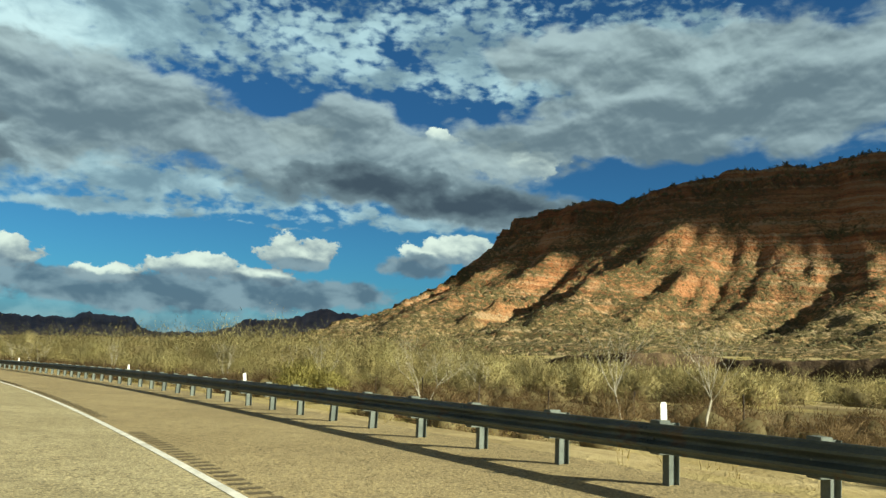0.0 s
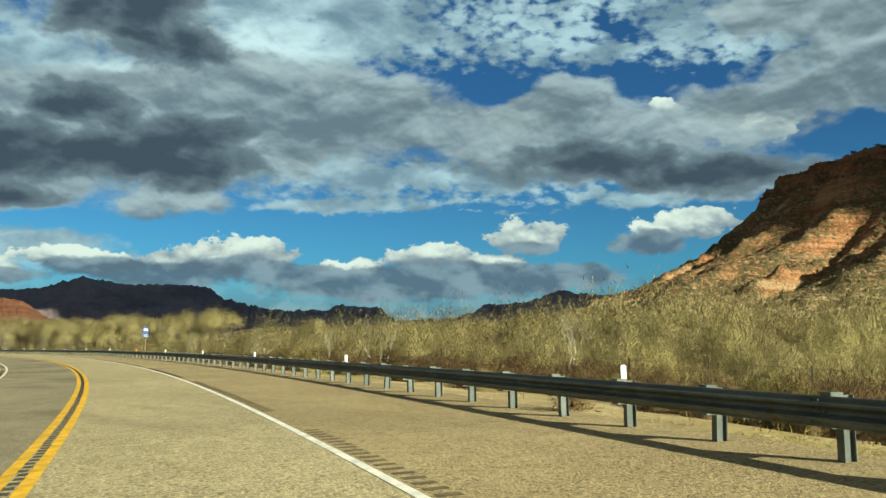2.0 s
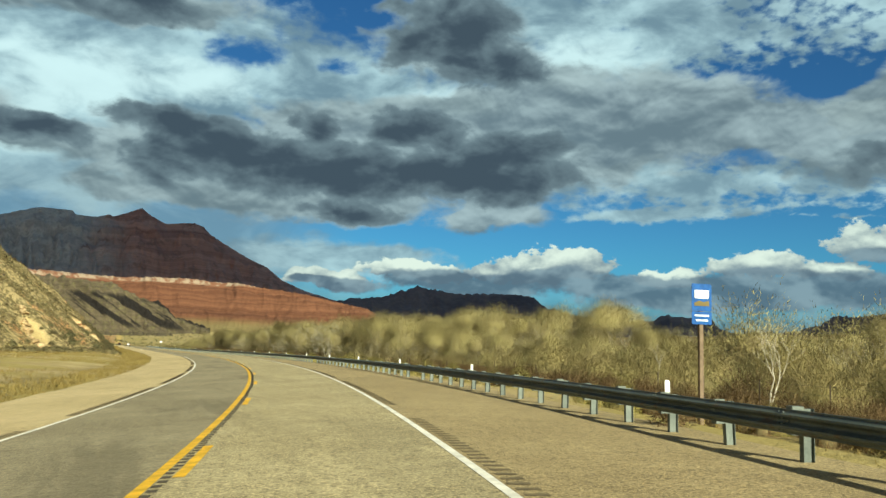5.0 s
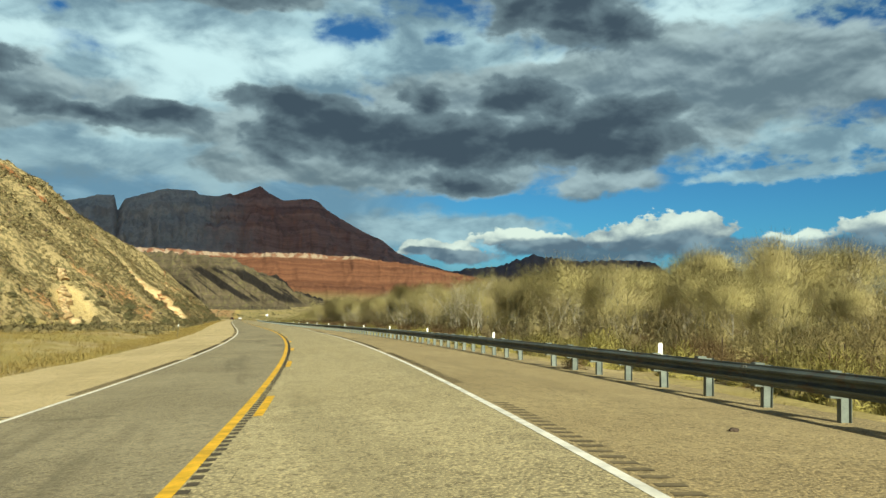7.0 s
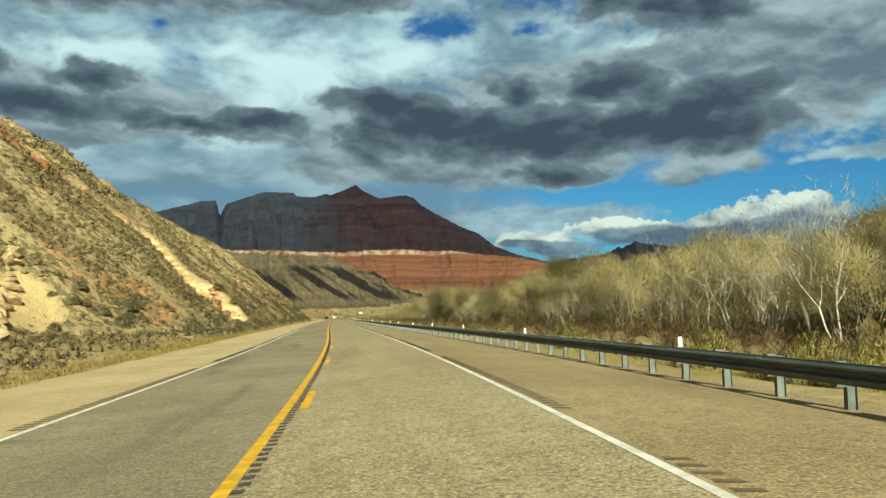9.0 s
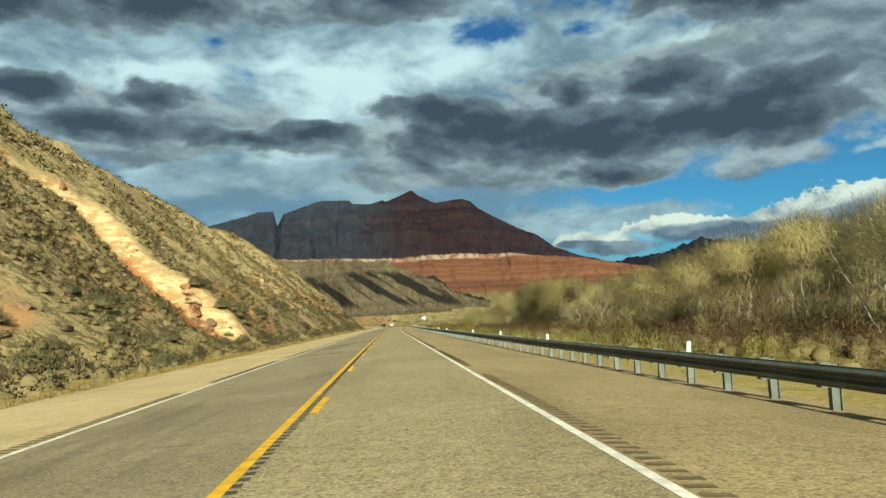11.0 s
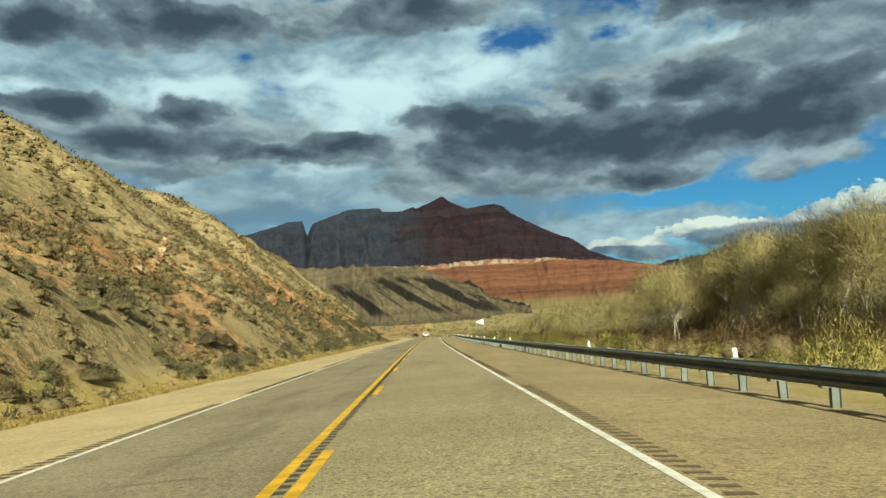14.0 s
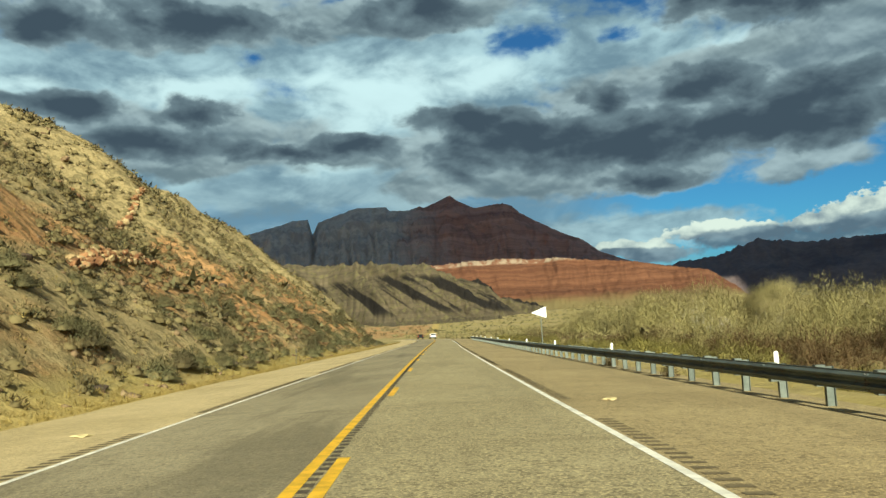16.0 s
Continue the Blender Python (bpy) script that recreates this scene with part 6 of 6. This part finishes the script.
# ---------------------------------------------------------------- signs, markers, fence, cars, litter
def marker(s, l, label):
    t = new("roadside_marker")
    p = road_xyz(s, l)
    t.matrix_basis = pose(p[0], p[1], float(height_at(p[0], p[1])[0]), rng.gauss(0, 2), 3.0, math.degrees(np.interp(s, SG, TH)))
    tagged(t, label, "marker post", "marker posts by the road")
    bm = bmesh.new()
    extruded(bm, [(-0.035, -0.02), (0.035, -0.02), (0.04, 0.0), (0.0, 0.012), (-0.04, 0.0)], 0.0, 1.0)
    bmesh.ops.rotate(bm, verts=bm.verts, cent=(0, 0, 0), matrix=Euler((0, radians(-90), 0)).to_matrix())
    bmesh.ops.scale(bm, verts=bm.verts, vec=(1, 1, 1.25))
    part("post", bm, M_POST, t)
    bm = bmesh.new()
    box(bm, -0.045, -0.035, 1.0, 0.045, -0.026, 1.2, 0.004)
    part("reflector", bm, M_DELIN if s < 400 else M_STEEL_DARK, t, "pale reflector plate" if s < 400 else "weathered dark reflector plate")


for s1, l1 in ((321, -9.1), (402, -9.6), (495, -9.0), (575, -9.2), (650, -9.4)):
    marker(s1, l1, "thin grey metal marker post standing in dry grass")


def plate(w, h, r, thick):
    """A flat sign panel with rounded corners, standing across x."""
    bm = bmesh.new()
    pts = []
    for cx, cz, a0 in ((w / 2 - r, h / 2 - r, 0), (-w / 2 + r, h / 2 - r, 90), (-w / 2 + r, -h / 2 + r, 180), (w / 2 - r, -h / 2 + r, 270)):
        pts += [(cx + r * math.cos(radians(a0 + q)), cz + r * math.sin(radians(a0 + q))) for q in (0, 30, 60, 90)]
    return extruded(bm, pts, 0.0, thick, True)


def blue_sign():
    t = new("byway_sign")
    p = road_xyz(205.0, 14.03)
    g = float(height_at(p[0], p[1])[0])
    t.matrix_basis = pose(p[0], p[1], g, 0, 0, math.degrees(np.interp(205.0, SG, TH)) + 6)
    tagged(t, "blue and white scenic byway sign on a wooden post", "road sign")
    lift = 3.92 - g
    bm = bmesh.new()
    box(bm, -0.07, 0.03, -0.4, 0.07, 0.15, lift - 0.08, 0.008)
    part("post", bm, M_WOOD, t)
    bm = plate(0.72, 0.86, 0.05, 0.012)
    bmesh.ops.translate(bm, verts=bm.verts, vec=(0, 0.010, lift - 0.43))
    top = part("panel", bm, M_SIGNBLUE, t)
    bm = plate(0.52, 0.26, 0.04, 0.006)
    bmesh.ops.translate(bm, verts=bm.verts, vec=(0.0, 0.002, lift - 0.33))
    part("emblem", bm, M_SIGNWHITE, top, "white bird-like emblem shape")
    bm = bmesh.new()
    extruded(bm, [(-0.27, -0.70), (0.27, -0.70), (0.27, -0.52), (0.06, -0.57), (-0.09, -0.53), (-0.27, -0.60)], 0.002, 0.008, True)
    bmesh.ops.translate(bm, verts=bm.verts, vec=(0, 0, lift))
    part("emblem", bm, M_RED, top, "reddish landscape shape")
    bm = plate(0.72, 0.40, 0.04, 0.012)
    bmesh.ops.translate(bm, verts=bm.verts, vec=(0, 0.010, lift - 1.08))
    low = part("panel", bm, M_SIGNBLUE, t, "small lower blue panel")
    for k, w in ((0.08, 0.52), (-0.07, 0.44)):
        bm = bmesh.new()
        box(bm, -w / 2, 0.002, lift - 1.08 + k - 0.025, w / 2, 0.008, lift - 1.08 + k + 0.025)
        part("bar", bm, M_SIGNWHITE, low, "white bar of writing")


blue_sign()


def pennant():
    t = new("pennant_sign")
    p = (94.0, 561.5)
    g = float(height_at(*p)[0])
    t.matrix_basis = pose(p[0], p[1], g, 0, 0, 4)
    tagged(t, "pale back of a pennant-shaped road sign on a thin post", "road sign")
    bm = bmesh.new()
    box(bm, -0.03, 0.01, -0.4, 0.03, 0.06, 3.45, 0.004)
    part("post", bm, M_POST, t)
    bm = bmesh.new()
    extruded(bm, [(0.45, -0.42), (0.45, 0.42), (0.40, 0.44), (-0.72, 0.02), (-0.72, -0.02), (0.40, -0.44)], -0.004, 0.008, True)
    bmesh.ops.translate(bm, verts=bm.verts, vec=(0, 0, 3.02))
    part("panel", bm, M_SIGNWHITE, t)


pennant()

# barbed wire fence on the river side
fence = new("wire_fence")
tagged(fence, "old wire fence on dark rusty steel posts across the brushy flat", "fence")
FENCE_S = np.arange(30.0, 330.0, 4.6)
FP = road_xyz(FENCE_S, 21.5 + 0.5 * np.sin(FENCE_S / 30.0))
FZ = height_at(FP[:, 0], FP[:, 1])
bm = bmesh.new()
extruded(bm, [(-0.025, -0.02), (0.025, -0.02), (0.025, -0.008), (0.005, -0.008), (0.005, 0.03), (-0.005, 0.03), (-0.005, -0.008), (-0.025, -0.008)], 0.0, 1.0)
bmesh.ops.rotate(bm, verts=bm.verts, cent=(0, 0, 0), matrix=Euler((0, radians(-90), 0)).to_matrix())
bmesh.ops.scale(bm, verts=bm.verts, vec=(1, 1, 2.0))
TPOST = bpy.data.meshes.new("post")
bm.to_mesh(TPOST)
bm.free()
TPOST.materials.append(M_STEEL_DARK)
for k in range(len(FP)):
    o = new("post", TPOST)
    o.parent = fence
    o.matrix_basis = pose(FP[k, 0], FP[k, 1], FZ[k] - 0.3, rng.gauss(0, 2), rng.gauss(0, 2), rng.uniform(0, 360))
for h in (0.45, 0.85, 1.25, 1.6):
    cu = bpy.data.curves.new("wire", "CURVE")
    cu.dimensions, cu.bevel_depth = "3D", 0.004
    sp = cu.splines.new("POLY")
    sp.points.add(len(FP) - 1)
    for k in range(len(FP)):
        sp.points[k].co = (FP[k, 0], FP[k, 1], FZ[k] + h, 1)
    cu.materials.append(M_WIRE)
    o = new("wire", cu)
    o.parent = fence


# two cars far ahead
def car(s, l, paint, label):
    t = new("car")
    p = road_xyz(s, l)
    t.matrix_basis = pose(p[0], p[1], p[2], 0, 0, math.degrees(np.interp(s, SG, TH)))
    tagged(t, label, "car")
    bm = bmesh.new()
    extruded(bm, [(-2.2, 0.35), (2.2, 0.35), (2.25, 0.75), (1.9, 0.95), (1.0, 1.05), (0.45, 1.55), (-1.5, 1.60), (-2.1, 1.05), (-2.25, 0.9)], -0.88, 0.88)
    bmesh.ops.bevel(bm, geom=list(bm.edges), offset=0.08, segments=2, affect="EDGES")
    body = part("body", bm, paint, t)
    bm = bmesh.new()
    box(bm, -0.72, -2.16, 1.08, 0.72, -1.80, 1.50, 0.05)
    part("rear_window", bm, M_GLASS, body, "dark rear window")
    for sx in (-1, 1):
        bm = bmesh.new()
        box(bm, sx * 0.82 - 0.07, -1.4, 1.10, sx * 0.82 + 0.07, 0.5, 1.48, 0.03)
        part("side_window", bm, M_GLASS, body, "dark side window")
        bm = bmesh.new()
        box(bm, sx * 0.74 - 0.1, -2.30, 0.78, sx * 0.74 + 0.1, -2.18, 1.02, 0.02)
        part("tail_lamp", bm, M_LAMPRED, body, "red tail lamp")
        for wy in (-1.35, 1.35):
            bm = bmesh.new()
            bmesh.ops.create_cone(bm, cap_ends=True, segments=20, radius1=0.34, radius2=0.34, depth=0.22, matrix=Matrix.Translation((sx * 0.80, wy, 0.34)) @ Euler((0, radians(90), 0)).to_matrix().to_4x4())
            part("wheel", bm, M_TYRE, t)
    bm = bmesh.new()
    box(bm, -0.9, -2.34, 0.32, 0.9, -2.16, 0.58, 0.04)
    part("bumper", bm, M_TYRE, body, "dark rear bumper")


car(760.0, 1.8, M_CARWHITE, "white sport utility car on the lane far ahead")
car(806.0, 1.8, M_CARDARK, "dark car on the lane far ahead")

# litter and loose stones on the shoulders
for s1, l1, size, mat, what in ((530, 4.6, 0.17, M_LITTER, "scrap of yellow-white litter lying on the shoulder"), (529, -5.0, 0.18, M_LITTER, "scrap of yellow-white litter lying on the shoulder"), (526, -6.6, 0.09, M_LITTER, "scrap of yellow-white litter lying on the shoulder"),
                                (249, 5.9, 0.07, M_LAVA, "small dark stone lying on the shoulder"), (413, 4.6, 0.06, M_LAVA, "small dark stone lying on the shoulder"), (279, 6.3, 0.05, M_LAVA, "small dark stone lying on the shoulder"), (227, 8.0, 0.1, M_LAVA, "small dark stone lying on the shoulder")):
    bm = bmesh.new()
    bmesh.ops.create_icosphere(bm, subdivisions=2, radius=1.0)
    for v in bm.verts:
        v.co = Vector((v.co.x * (1 + 0.3 * math.sin(5 * v.co.y)), v.co.y * 0.7 * (1 + 0.3 * math.cos(4 * v.co.x)), (v.co.z * 0.16 if mat is M_LITTER else v.co.z * 0.45) + 0.08 * math.sin(6 * v.co.x)))
    me = bpy.data.meshes.new("litter")
    bm.to_mesh(me)
    bm.free()
    me.materials.append(mat)
    ob = new("litter" if mat is M_LITTER else "stone", me)
    ob.matrix_basis = road_pose(s1, l1, 0.12 * size if mat is M_LITTER else 0.2 * size, 40.0) @ Matrix.Diagonal((size, size, size, 1))
    tagged(ob, what, "litter" if mat is M_LITTER else "stone")

# tumbleweeds caught under the rail
TUMBLE = bush_shapes("tumbleweed", M_RUST, 2, lambda: plumes([(0, 0, 0.1, 0.42, 0.45)], 900, 0.11, 0.016, 0.1, 0.6))
for s1, l1, q in ((262, 8.1, 0.9), (300, 8.2, 0.7), (506, 8.05, 0.8), (511.5, 8.05, 0.7), (524, 8.1, 0.9), (538, 8.0, 0.7), (546, 8.0, 0.8), (196, 8.5, 1.0), (106, 8.6, 1.0), (181, 8.9, 1.1)):
    ob = new("tumbleweed", TUMBLE[int(s1) % 2])
    p = road_xyz(s1, l1)
    ob.matrix_basis = pose(p[0], p[1], max(p[2], float(height_at(p[0], p[1])[0])) - 0.02, 0, 0, s1 * 7) @ Matrix.Diagonal((q, q, q, 1))
    tagged(ob, "brown dry tumbleweed caught against the guardrail posts", "tumbleweed", "tumbleweeds at the rail")
